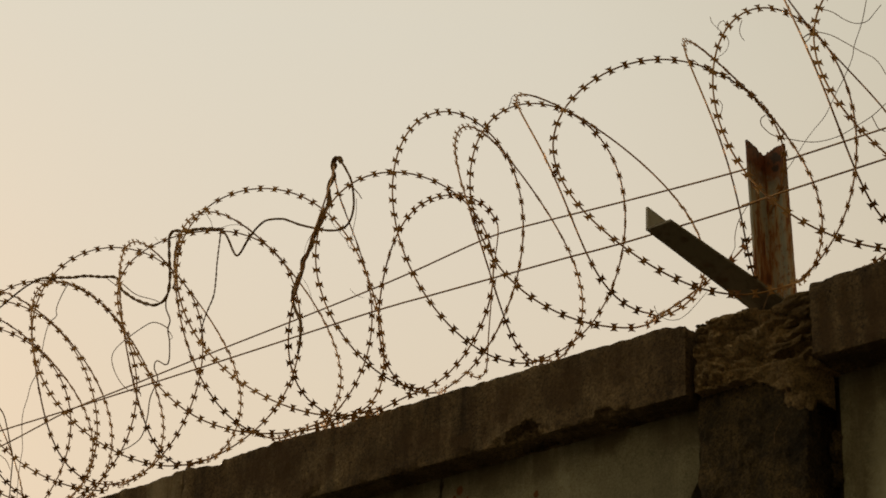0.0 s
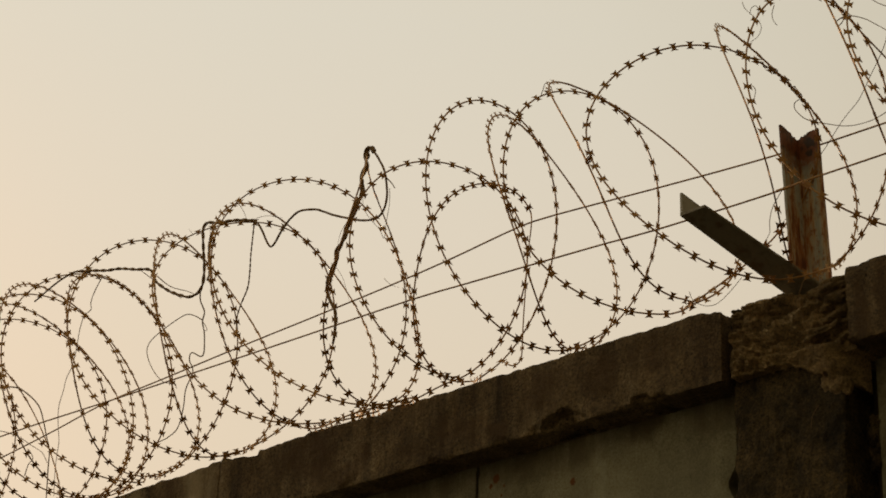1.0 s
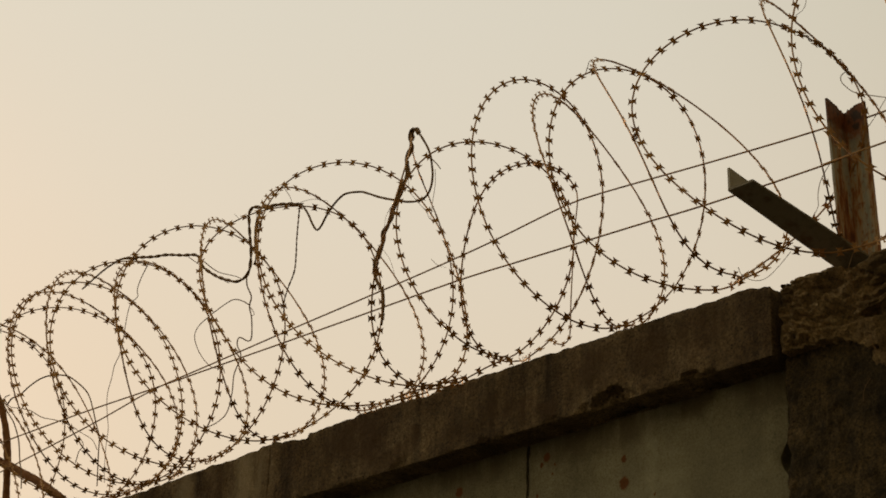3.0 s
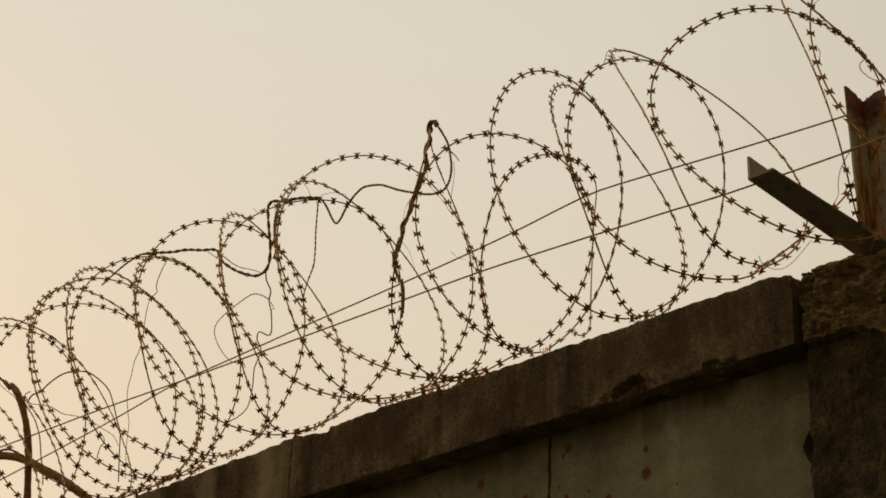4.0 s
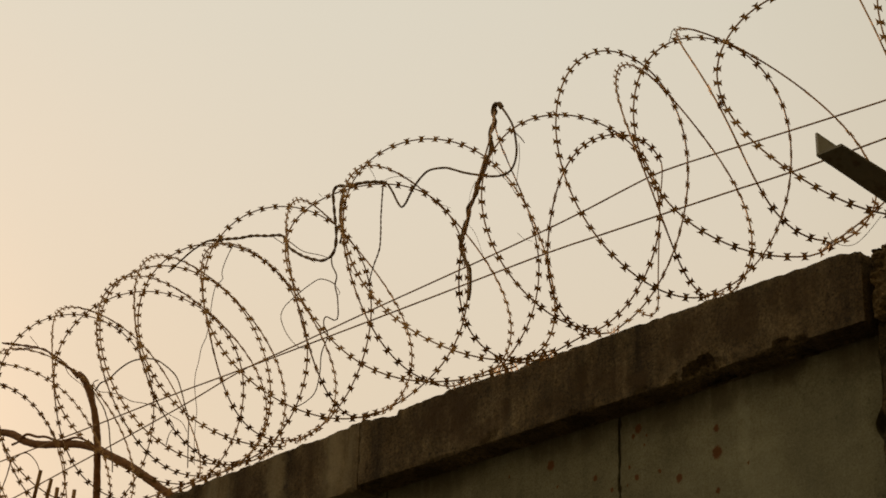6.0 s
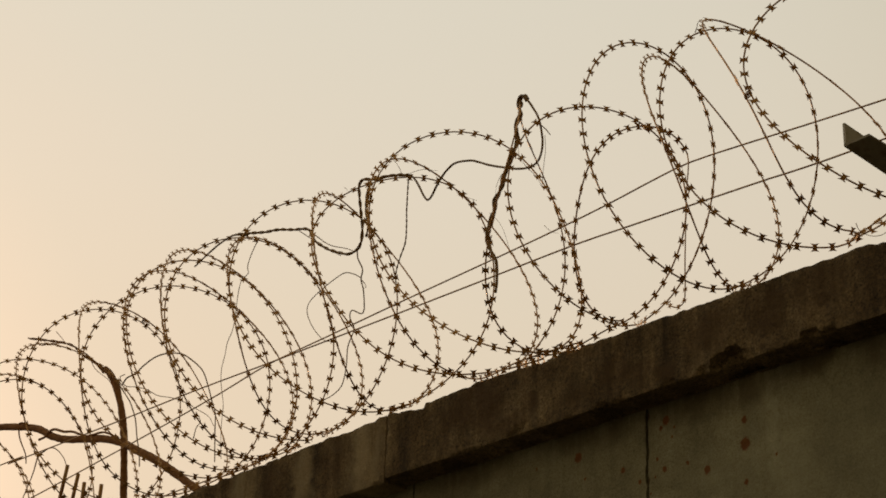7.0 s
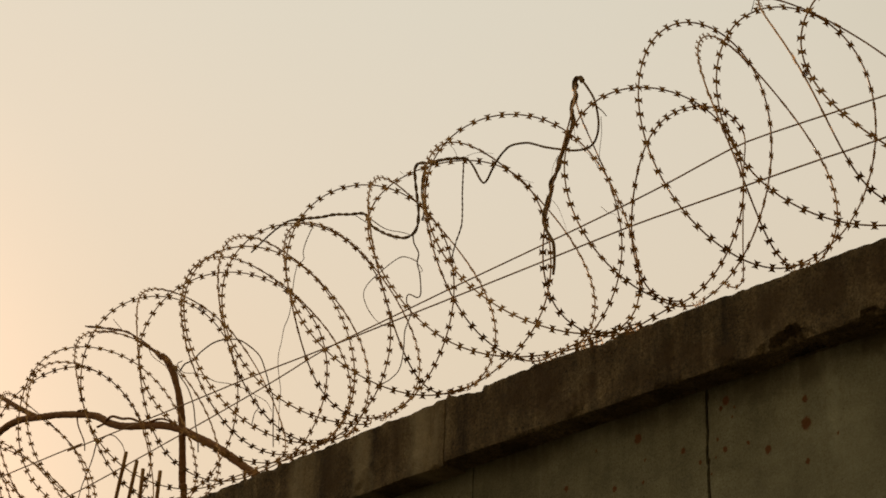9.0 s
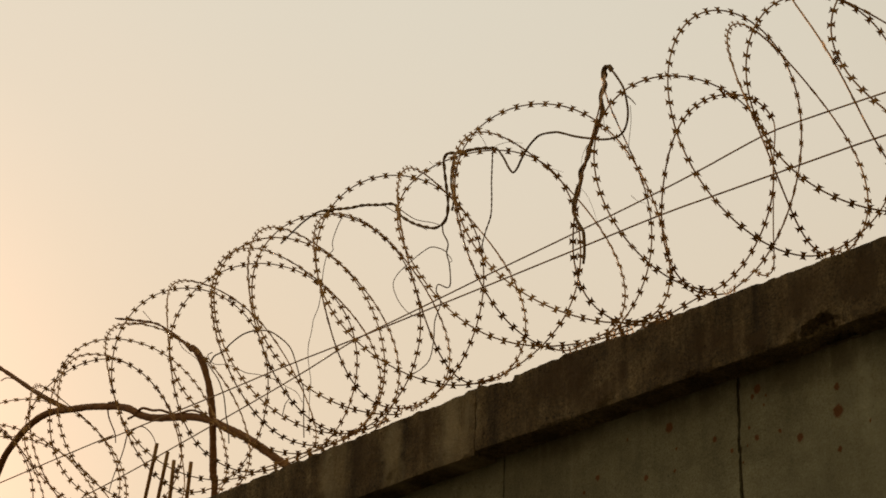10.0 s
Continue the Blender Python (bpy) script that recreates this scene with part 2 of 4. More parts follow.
def rusty(name, clean, rust, dark, share, metal=0.35, rough=0.6, scale=22.0, glare=0.0):
    """Steel gone partly to rust; an optional warm sheen stands in for sun glare."""
    m, nt, bsdf = material(name, rough)
    v = mapped(nt, (1, 1, 0.18))
    a = noise_tex(nt, v, scale, 8.0, 0.65)
    col = ramp(nt, a, (share - 0.08, rust), (share + 0.06, clean))
    b = noise_tex(nt, mapped(nt), scale * 4, 6.0, 0.7)
    col = mix(nt, ramp(nt, b, (0.5, G(0.0)), (0.75, G(0.8))), col, dark)
    nt.links.new(col, bsdf.inputs["Base Color"])
    mf = ramp(nt, a, (share - 0.05, G(0.0)), (share + 0.05, G(metal)))
    nt.links.new(mf, bsdf.inputs["Metallic"])
    # orange sheen imitates the sun's glare round thin wires
    bsdf.inputs["Sheen Weight"].default_value = glare
    bsdf.inputs["Sheen Roughness"].default_value = 0.35
    bsdf.inputs["Sheen Tint"].default_value = (1.0, 0.60, 0.30, 1)
    bump(nt, bsdf, b, 0.5, 0.001)
    return m


ARM_STEEL = rusty("dull_grey_steel", (0.23, 0.21, 0.165), (0.13, 0.07, 0.036), (0.085, 0.06, 0.04), 0.38, 0.1, 0.5, 18.0)
ARM_PALE = rusty("pale_grey_steel", (0.50, 0.50, 0.49), (0.22, 0.12, 0.06), (0.30, 0.26, 0.20), 0.30, 0.0, 0.55, 18.0)
RAZOR = rusty("tarnished_razor_tape", (0.48, 0.28, 0.114), (0.32, 0.143, 0.048), (0.30, 0.166, 0.069), 0.44, 0.7, 0.55, 30.0, 0.3)
WIRE = rusty("rusty_tension_wire", (0.43, 0.255, 0.107), (0.29, 0.13, 0.045), (0.27, 0.152, 0.066), 0.44, 0.7, 0.55, 40.0, 0.3)


def post_paint():
    """Old pale paint with rust running down, and a rotted, nearly black-red head."""
    m, nt, bsdf = material("rusty_painted_steel", 0.65)
    run = noise_tex(nt, mapped(nt, (1, 1, 0.13)), 46.0, 8.0, 0.65)
    across = node(nt, "ShaderNodeVectorMath")
    across.operation = "DOT_PRODUCT"
    across.inputs[1].default_value = (1.0, 0.0, 0.0436)
    nt.links.new(mapped(nt), across.inputs[0])
    place = node(nt, "ShaderNodeMapRange")
    place.inputs["From Min"].default_value = -1.972 + 0.0436 * 3.24
    place.inputs["From Max"].default_value = -1.919 + 0.0436 * 3.24
    nt.links.new(across.outputs["Value"], place.inputs["Value"])
    less = ramp(nt, place.outputs["Result"], (0.10, G(0.475)), (0.32, G(0.49)), (0.50, G(0.535)), (0.58, G(0.58)), (0.72, G(0.57)), (0.80, G(0.50)), (0.93, G(0.44)))
    shifted = node(nt, "ShaderNodeMath")
    shifted.operation = "ADD"
    nt.links.new(run, shifted.inputs[0])
    nt.links.new(less, shifted.inputs[1])
    settled = node(nt, "ShaderNodeMath")
    settled.operation = "SUBTRACT"
    settled.inputs[1].default_value = 0.5
    nt.links.new(shifted.outputs[0], settled.inputs[0])
    run = settled.outputs[0]
    col = ramp(nt, run, (0.36, (0.15, 0.052, 0.020)), (0.42, (0.38, 0.15, 0.05)), (0.46, (0.50, 0.38, 0.24)), (0.54, (0.47, 0.49, 0.47)), (0.62, (0.33, 0.37, 0.38)), (0.68, (0.50, 0.45, 0.36)))
    blot = noise_tex(nt, mapped(nt, (1, 1, 0.6)), 95.0, 8.0, 0.7)
    col = mix(nt, ramp(nt, blot, (0.53, G(0.0)), (0.63, G(0.85))), col, (0.27, 0.095, 0.030))
    sep = nt.nodes.new("ShaderNodeSeparateXYZ")
    nt.links.new(mapped(nt), sep.inputs[0])
    wob = node(nt, "ShaderNodeMath")
    wob.operation = "MULTIPLY_ADD"
    wob.inputs[1].default_value = 0.12
    nt.links.new(noise_tex(nt, mapped(nt), 30.0, 6.0, 0.6), wob.inputs[0])
    nt.links.new(sep.outputs["Z"], wob.inputs[2])
    head = node(nt, "ShaderNodeMapRange")
    head.inputs["From Min"].default_value = 3.655
    head.inputs["From Max"].default_value = 3.710
    nt.links.new(wob.outputs[0], head.inputs["Value"])
    col = mix(nt, head.outputs["Result"], col, mix(nt, ramp(nt, blot, (0.42, G(0.0)), (0.55, G(1.0))), (0.09, 0.032, 0.012), (0.23, 0.075, 0.024)))
    for px, pz, pr in ((-1.958, 3.672, 0.012), (-1.964, 3.648, 0.010)):
        rot = node(nt, "ShaderNodeVectorMath")
        rot.operation = "DISTANCE"
        rot.inputs[1].default_value = (px, 3.110, pz)
        nt.links.new(mapped(nt), rot.inputs[0])
        eaten = node(nt, "ShaderNodeMath")
        eaten.operation = "MULTIPLY_ADD"
        eaten.inputs[1].default_value = 0.034
        nt.links.new(blot, eaten.inputs[0])
        nt.links.new(rot.outputs["Value"], eaten.inputs[2])
        span = node(nt, "ShaderNodeMapRange")
        span.inputs["From Min"].default_value = pr * 0.8 + 0.016
        span.inputs["From Max"].default_value = pr * 1.2 + 0.016
        span.inputs["To Min"].default_value = 0.9
        span.inputs["To Max"].default_value = 0.0
        nt.links.new(eaten.outputs[0], span.inputs["Value"])
        col = mix(nt, span.outputs["Result"], col, (0.030, 0.013, 0.007))
    nt.links.new(col, bsdf.inputs["Base Color"])
    bump(nt, bsdf, blot, 0.6, 0.0015)
    return m


POST_RUST = post_paint()


def bark(name, a, b):
    m, nt, bsdf = material(name, 0.9)
    v = mapped(nt)
    f = noise_tex(nt, v, 60.0, 6.0, 0.65)
    nt.links.new(ramp(nt, f, (0.3, a), (0.7, b)), bsdf.inputs["Base Color"])
    bump(nt, bsdf, noise_tex(nt, v, 140.0, 6.0, 0.7), 0.6, 0.002)
    return m


BARK = bark("brown_branch_bark", (0.17, 0.078, 0.028), (0.38, 0.18, 0.072))
STEM = bark("dry_vine_stem", (0.18, 0.115, 0.06), (0.38, 0.25, 0.14))


def ground_material():
    m, nt, bsdf = material("dry_earth", 0.95)
    v = mapped(nt)
    f = noise_tex(nt, v, 0.7, 8.0, 0.65)
    g = noise_tex(nt, v, 25.0, 6.0, 0.7)
    col = ramp(nt, f, (0.3, (0.045, 0.038, 0.022)), (0.7, (0.095, 0.077, 0.048)))
    col = mix(nt, 0.5, col, ramp(nt, g, (0.3, (0.05, 0.043, 0.025)), (0.7, (0.15, 0.122, 0.082))))
    nt.links.new(col, bsdf.inputs["Base Color"])
    bump(nt, bsdf, g, 0.6, 0.02)
    return m


EARTH = ground_material()
JOINT_DARK, _nt, _b = material("joint_filler", 0.95)
_b.inputs["Base Color"].default_value = (0.11, 0.085, 0.055, 1)


# ---- mesh helpers ----
def to_object(name, bm, mat, parent=None, label="", smooth=False):
    me = bpy.data.meshes.new(name)
    bm.normal_update()
    bm.to_mesh(me)
    bm.free()
    if mat:
        me.materials.append(mat)
    if smooth:
        for p in me.polygons:
            p.use_smooth = True
    ob = new(name, me)
    if parent:
        ob.parent = parent
        ob.matrix_parent_inverse = parent.matrix_world.inverted()
    if label:
        tagged(ob, label)
    return ob


def part(name, bm, mat, parent, label="", smooth=False):
    return to_object(name, bm, mat, parent, label, smooth)


def thing(name, place, label, category, group="", kind=""):
    ob = new(name)
    ob.empty_display_size = 0.1
    ob.location = place
    ob.matrix_world = Matrix.Translation(place)
    return tagged(ob, label, category, group, kind)


def smooth_path(pts, step=0.01):
    """A rounded line through the given points."""
    P = [Vector(p) for p in pts]
    out = []
    for i in range(len(P) - 1):
        a, b = P[i], P[i + 1]
        ta = (b - P[i - 1]) * 0.5 if i else (b - a)
        tb = (P[i + 2] - a) * 0.5 if i + 2 < len(P) else (b - a)
        n = max(2, int((b - a).length / step))
        for k in range(n):
            u = k / n
            out.append((2 * u**3 - 3 * u**2 + 1) * a + (u**3 - 2 * u**2 + u) * ta + (3 * u**2 - 2 * u**3) * b + (u**3 - u**2) * tb)
    out.append(P[-1])
    return out


def tube(bm, pts, radius, sides=8, rough=0.0, seed=0.0):
    """A round bar along pts; radius is a number or a function of 0..1."""
    pts = [Vector(p) for p in pts]
    n = len(pts)
    ref = Vector((0.31, 0.17, 0.93))
    side = None
    rings = []
    for i, p in enumerate(pts):
        t = (pts[min(i + 1, n - 1)] - pts[max(i - 1, 0)]).normalized()
        if side is None:
            side = t.cross(ref).normalized()
        side = (side - t * side.dot(t)).normalized()
        up = t.cross(side)
        r = radius(i / (n - 1)) if callable(radius) else radius
        ring = []
        for k in range(sides):
            a = 2 * math.pi * k / sides
            rr = r
            if rough:
                rr *= 1 + rough * noise.noise(p * 60 + Vector((k * 0.9, seed, 0)))
            ring.append(bm.verts.new(p + (side * math.cos(a) + up * math.sin(a)) * rr))
        rings.append(ring)
    for a, b in zip(rings, rings[1:]):
        for k in range(sides):
            bm.faces.new((a[k], a[(k + 1) % sides], b[(k + 1) % sides], b[k]))
    bm.faces.new(list(reversed(rings[0])))
    bm.faces.new(rings[-1])


def fbm(p, octaves=4):
    s, a = 0.0, 1.0
    for _ in range(octaves):
        s += a * noise.noise(p)
        p = p * 2.1 + Vector((3.1, 1.7, 5.3))
        a *= 0.5
    return s


def rough_block(bm, x0, x1, y0, y1, z0, z1, step=0.016, wear=0.010, grain=0.0022, edit=None):
    """A cast block whose faces are finely uneven and whose edges are worn back."""
    nx, ny, nz = (max(2, int(abs(b - a) / step)) for a, b in ((x0, x1), (y0, y1), (z0, z1)))
    grid = {}

    def vert(i, j, k):
        key = (i, j, k)
        if key not in grid:
            p = Vector((x0 + (x1 - x0) * i / nx, y0 + (y1 - y0) * j / ny, z0 + (z1 - z0) * k / nz))
            d = Vector((0, 0, 0))
            hit = 0
            for ax, idx, m in ((0, i, nx), (1, j, ny), (2, k, nz)):
                if idx in (0, m):
                    d[ax] += 1 if idx == 0 else -1
                    hit += 1
            inner = d.normalized() if hit else d
            push = grain * fbm(p * 28)
            if hit >= 2:
                push += wear * (0.10 + 0.45 * max(0.0, fbm(p * 42, 4)) + 1.3 * max(0.0, fbm(p * 13 + Vector((2, 8, 5)), 3) - 0.38))
            q = p + inner * push
            if edit:
                q = edit(p, q)
            grid[key] = bm.verts.new(q)
        return grid[key]

    def quad(a, b, c, d):
        bm.faces.new((vert(*a), vert(*b), vert(*c), vert(*d)))

    for i in range(nx):
        for k in range(nz):
            quad((i, 0, k), (i + 1, 0, k), (i + 1, 0, k + 1), (i, 0, k + 1))
            quad((i, ny, k), (i, ny, k + 1), (i + 1, ny, k + 1), (i + 1, ny, k))
        for j in range(ny):
            quad((i, j, nz), (i + 1, j, nz), (i + 1, j + 1, nz), (i, j + 1, nz))
            quad((i, j, 0), (i, j + 1, 0), (i + 1, j + 1, 0), (i + 1, j, 0))
    for j in range(ny):
        for k in range(nz):
            quad((0, j, k), (0, j, k + 1), (0, j + 1, k + 1), (0, j + 1, k))
            quad((nx, j, k), (nx, j + 1, k), (nx, j + 1, k + 1), (nx, j, k + 1))
    bm.normal_update()
    for e in bm.edges:
        if len(e.link_faces) == 2 and e.calc_face_angle() > 0.6:
            e.smooth = False


# ---- ground ----
bm = bmesh.new()
verts = {}
span = [-1500, -400, -120, -50, -25] + [-14 + 1.0 * i for i in range(29)] + [25, 50, 120, 400, 1500]
for i, gx in enumerate(span):
    for j, gy in enumerate(span):
        verts[i, j] = bm.verts.new((gx, gy, 0.03 * fbm(Vector((gx, gy, 0)) * 0.3) - 0.02))
for i in range(len(span) - 1):
    for j in range(len(span) - 1):
        bm.faces.new((verts[i, j], verts[i + 1, j], verts[i + 1, j + 1], verts[i, j + 1]))
ground = to_object("ground", bm, EARTH, smooth=True)
tagged(ground, "bare dry brown earth on both sides of the wall", "ground", kind="structure")

# ---- wall: cast panels between piers, under coping blocks ----
FACE, CAP, TOP, LOW = 3.030, 2.958, 3.288, 3.136
wall = thing("wall_north", (-2.0, 3.1, 0.0), "tall weathered grey-green concrete boundary wall with brown coping", "wall", kind="structure")


def chip(x, z, r, depth):
    """A broken-out spot on a block's front edge."""
    def cut(p, q):
        d = math.hypot((p.x - x) / r, (p.z - z) / (r * 0.72)) + 0.38 * fbm(p * 34, 4)
        if d < 1 and p.y < CAP + 0.06:
            f = min(1.0, (1 - d) / 0.45)
            f = f * f * (3 - 2 * f) * (1 + 0.45 * fbm(p * 70, 3))
            q = q + Vector((0, depth * f, (0.45 if z < (LOW + TOP) / 2 else -0.45) * depth * f))
        return q
    return cut


def rise(x, r, high):
    """A proud, uneven stretch of a block's top."""
    def lift(p, q):
        d = abs(p.x - x) / r
        if d < 1 and p.z > TOP - 0.02:
            q = q + Vector((0, 0, high * (1 - d * d) * (1 + 0.6 * fbm(Vector((p.x * 45, 0, 0)), 3))))
        return q
    return lift


def sag(x, rate):
    """A block that sinks away to the left of x."""
    def lower(p, q):
        return q - Vector((0, 0, rate * max(0.0, x - p.x)))
    return lower


def dip(x0, x1, deep):
    """A worn hollow in a block's top that deepens from x0 and ends in a small step at x1."""
    def wear_down(p, q):
        if p.z > TOP - 0.02 and min(x0, x1) < p.x < max(x0, x1):
            q = q - Vector((0, 0, deep * (p.x - x0) / (x1 - x0) * (1 + 0.35 * fbm(p * 60, 3))))
        return q
    return wear_down


def coping_edit(*cuts):
    def edit(p, q):
        for c in cuts:
            q = c(p, q)
        return q
    return edit


def coping_block(x0, x1, low, top, cuts=(), step=0.016):
    bm = bmesh.new()
    rough_block(bm, x0, x1, CAP, 3.175, low, top, step, 0.009, 0.0026, coping_edit(*cuts))
    return part("coping_block", bm, COPING, wall, "stained brown concrete coping block with chipped edges", True)


coping_block(-3.4730, -2.074, LOW, TOP, (chip(-2.472, LOW, 0.052, 0.022), chip(-2.52, LOW, 0.030, 0.008), chip(-2.42, LOW, 0.032, 0.010), chip(-2.262, LOW, 0.028, 0.014), chip(-2.225, LOW, 0.022, 0.009), dip(-3.435, -3.345, 0.012), rise(-3.462, 0.022, 0.005), rise(-3.15, 0.10, 0.004), dip(-2.125, -2.060, 0.014), chip(-2.98, TOP, 0.02, 0.003), chip(-2.80, LOW, 0.022, 0.006), chip(-2.62, LOW, 0.022, 0.005), chip(-3.05, LOW, 0.028, 0.006)), 0.0065)
coping_block(-5.20, -3.475, LOW - 0.009, TOP - 0.001, (chip(-3.75, LOW, 0.04, 0.006), chip(-4.05, LOW, 0.05, 0.006), rise(-3.490, 0.03, 0.006), rise(-3.68, 0.02, 0.004), sag(-3.60, 0.022)), 0.0085)
coping_block(-6.90, -5.205, LOW, TOP, (sag(-3.60, 0.022),), 0.03)
coping_block(-8.60, -6.905, LOW, TOP - 0.07, (), 0.04)
coping_block(-12.0, -8.605, LOW, TOP - 0.07, (), 0.06)
coping_block(-1.803, -0.40, LOW + 0.004, TOP + 0.004, (chip(-1.79, LOW, 0.02, 0.006),), 0.009)
coping_block(-0.395, 1.6, LOW, TOP, (), 0.04)
coping_block(1.605, 5.0, LOW, TOP, (), 0.06)


def broken_border(p, q):
    """The panel's end beside the pier, broken back unevenly."""
    if p.x > -2.125:
        f = (p.x + 2.125) / 0.025
        q = q + Vector((f * (0.010 * fbm(Vector((0, 0, p.z * 16)), 4) + 0.004), 0.004 * f, 0))
        q.x -= f * 0.016 * math.exp(-((p.z - 2.955) / 0.030) ** 2)
    return q


def joint_border(p, q):
    """A panel's end along the open joint, slightly ragged."""
    if abs(p.x + 2.740) < 0.006:
        q = q + Vector(((0.006 if p.x > -2.740 else -0.005) * (-0.15 + fbm(Vector((p.x * 50, 0, p.z * 75)), 3)), 0, 0))
    return broken_border(p, q)


def panel(x0, x1, step=0.05, face=FACE, border=None):
    bm = bmesh.new()
    rough_block(bm, x0, x1, face, 3.145, -0.1, LOW + 0.006, step, 0.002, 0.0012, border)
    return part("panel", bm, PLASTER, wall, "", True)


panel(-2.7355, -2.100, 0.0125, border=joint_border)
panel(-3.4485, -2.7450, 0.0125, border=joint_border)
panel(-4.14, -3.4525, 0.04)
panel(-5.9, -4.146, 0.1)
panel(-7.2, -5.906, 0.1)
panel(-8.6, -7.206, 0.1)
panel(-12.0, -8.606, 0.15)
panel(1.606, 5.0, 0.15)
panel(-1.802, -0.6, face=3.05)
panel(-0.594, 1.6, 0.1)
bm = bmesh.new()
rough_block(bm, -12.0, 5.0, 3.085, 3.125, -0.1, LOW - 0.01, 0.2, 0.0, 0.0)
part("joint_filler", bm, JOINT_DARK, wall, "dark recessed filler in the panel joints")


bm = bmesh.new()
rough_block(bm, -2.752, -2.729, 3.037, 3.083, -0.05, LOW - 0.005, 0.011, 0.0, 0.002)
part("joint_filler", bm, JOINT_DARK, wall, "dark dirt packed in the open panel joint")


def ridged(p, octaves=5):
    s, a = 0.0, 1.0
    for _ in range(octaves):
        s += a * (1 - 2.2 * abs(noise.noise(p)))
        p = p * 2.05 + Vector((1.3, 4.1, 2.2))
        a *= 0.52
    return s


def crack(p, width=9.0):
    """1 along thin wandering lines, 0 away from them."""
    return max(0.0, 1 - abs(noise.noise(p) + 0.35 * noise.noise(p * 3.1)) * width)


def pier_edit(p, q):
    return q + Vector((0.006 * fbm(p * 14), 0.0035 * fbm(Vector((p.x * 9, p.y, p.z * 7)) + Vector((5, 1, 2)), 5) - 0.0026 * ridged(Vector((p.x * 52, p.y * 30, p.z * 40)), 4) + 0.002 * crack(Vector((p.x * 40, p.y * 10, p.z * 30)), 5.0), 0))


bm = bmesh.new()
rough_block(bm, -2.068, -1.832, 2.990, 3.20, 2.60, 3.150, 0.006, 0.010, 0.003, pier_edit)
part("pier", bm, PIER, wall, "rough dark concrete pier with crumbling top", True)
bm = bmesh.new()
rough_block(bm, -2.068, -1.832, 2.990, 3.20, -0.1, 2.60, 0.05, 0.010, 0.003, pier_edit)
part("pier_base", bm, PIER, wall, "", True)


def chunky(p):
    """1 on the faces of broken lumps, 0 in the clefts between them."""
    near = noise.voronoi(p + Vector((fbm(p * 1.3, 3), fbm(p * 1.3 + Vector((4, 4, 4)), 3), 0)) * 0.5)[0]
    return min(1.0, (near[1] - near[0]) * 3.2)


def hole(p, x, z, rx, rz):
    return math.exp(-((p.x - x) / rx) ** 2 - ((p.z - z) / rz) ** 2)


def rubble_edit(p, q):
    """Broken mortar: crumbly lumps at one end, slabby layers at the other, hollows between."""
    right = min(1.0, max(0.0, (p.x + 1.965) / 0.06))
    s = (p.z - 3.138 - 0.10 * (p.x + 1.86)) / 0.033 + 0.65 * fbm(Vector((p.x * 16, p.y * 6, p.z * 9)), 4)
    f = s - math.floor(s)
    ledge = min(1.0, f / 0.16) * (1 - f) ** 0.8 * (0.7 + 0.5 * noise.noise(Vector((math.floor(s) * 3.1, p.x * 12, 0))))
    lumps = chunky(Vector((p.x * 34, p.y * 20, p.z * 40)))
    fine = chunky(Vector((p.x * 95, p.y * 60, p.z * 105)))
    out = 0.012 * fbm(Vector((p.x * 17, p.y * 9, p.z * 22)), 5) + 0.0035 * ridged(p * 60, 4)
    out += (1 - right) * (0.013 * lumps + 0.0055 * fine + 0.012) + right * (0.026 * ledge + 0.004 * lumps + 0.0035 * fine - 0.004)
    out -= 0.040 * hole(p, -1.937, 3.188, 0.042, 0.020) + 0.030 * hole(p, -1.955, 3.252, 0.030, 0.014) + 0.022 * hole(p, -1.864, 3.172, 0.030, 0.008)
    out -= 0.030 * hole(p, -1.885, 3.290, 0.05, 0.014)
    up = 0.004 * right * fbm(Vector((p.x * 16, p.y * 12, 4.0)), 4) if p.z > 3.265 else 0.0
    return q + Vector((0.006 * fbm(Vector((p.x * 15, p.y * 9, p.z * 30)) + Vector((9, 9, 9)), 4), -out * (1.0 if p.y < 3.03 else 0.25), up))


bm = bmesh.new()
rough_block(bm, -2.056, -1.797, 2.992, 3.20, 3.138, 3.277, 0.0036, 0.006, 0.0012, rubble_edit)
part("crumbled_mortar", bm, RUBBLE, wall, "crumbling brown mortar packed round the bracket foot", True)


bm = bmesh.new()
rough_block(bm, -2.0735, -2.045, 3.035, 3.195, 3.138, 3.272, 0.008, 0.004, 0.003)
part("crumbled_mortar", bm, RUBBLE, wall, "dark crumbled mortar deep in the open joint", True)


def crust_edit(p, q):
    """A thin brittle crust with a ragged front edge."""
    if p.y < 2.99:
        q = q + Vector((0, 0.012 * fbm(Vector((p.x * 30, 1.0, 0)), 4) + 0.004 * ridged(Vector((p.x * 80, 2.0, 0)), 3), 0))
    return q + Vector((0, 0, 0.0015 * fbm(p * 40, 3) - 0.03 * (p.x + 1.99)))


bm = bmesh.new()
rough_block(bm, -2.046, -1.928, 2.974, 3.12, 3.273, 3.286, 0.005, 0.005, 0.0012, crust_edit)
part("mortar_crust", bm, RUBBLE, wall, "thin brown crust along the mortar's top", True)


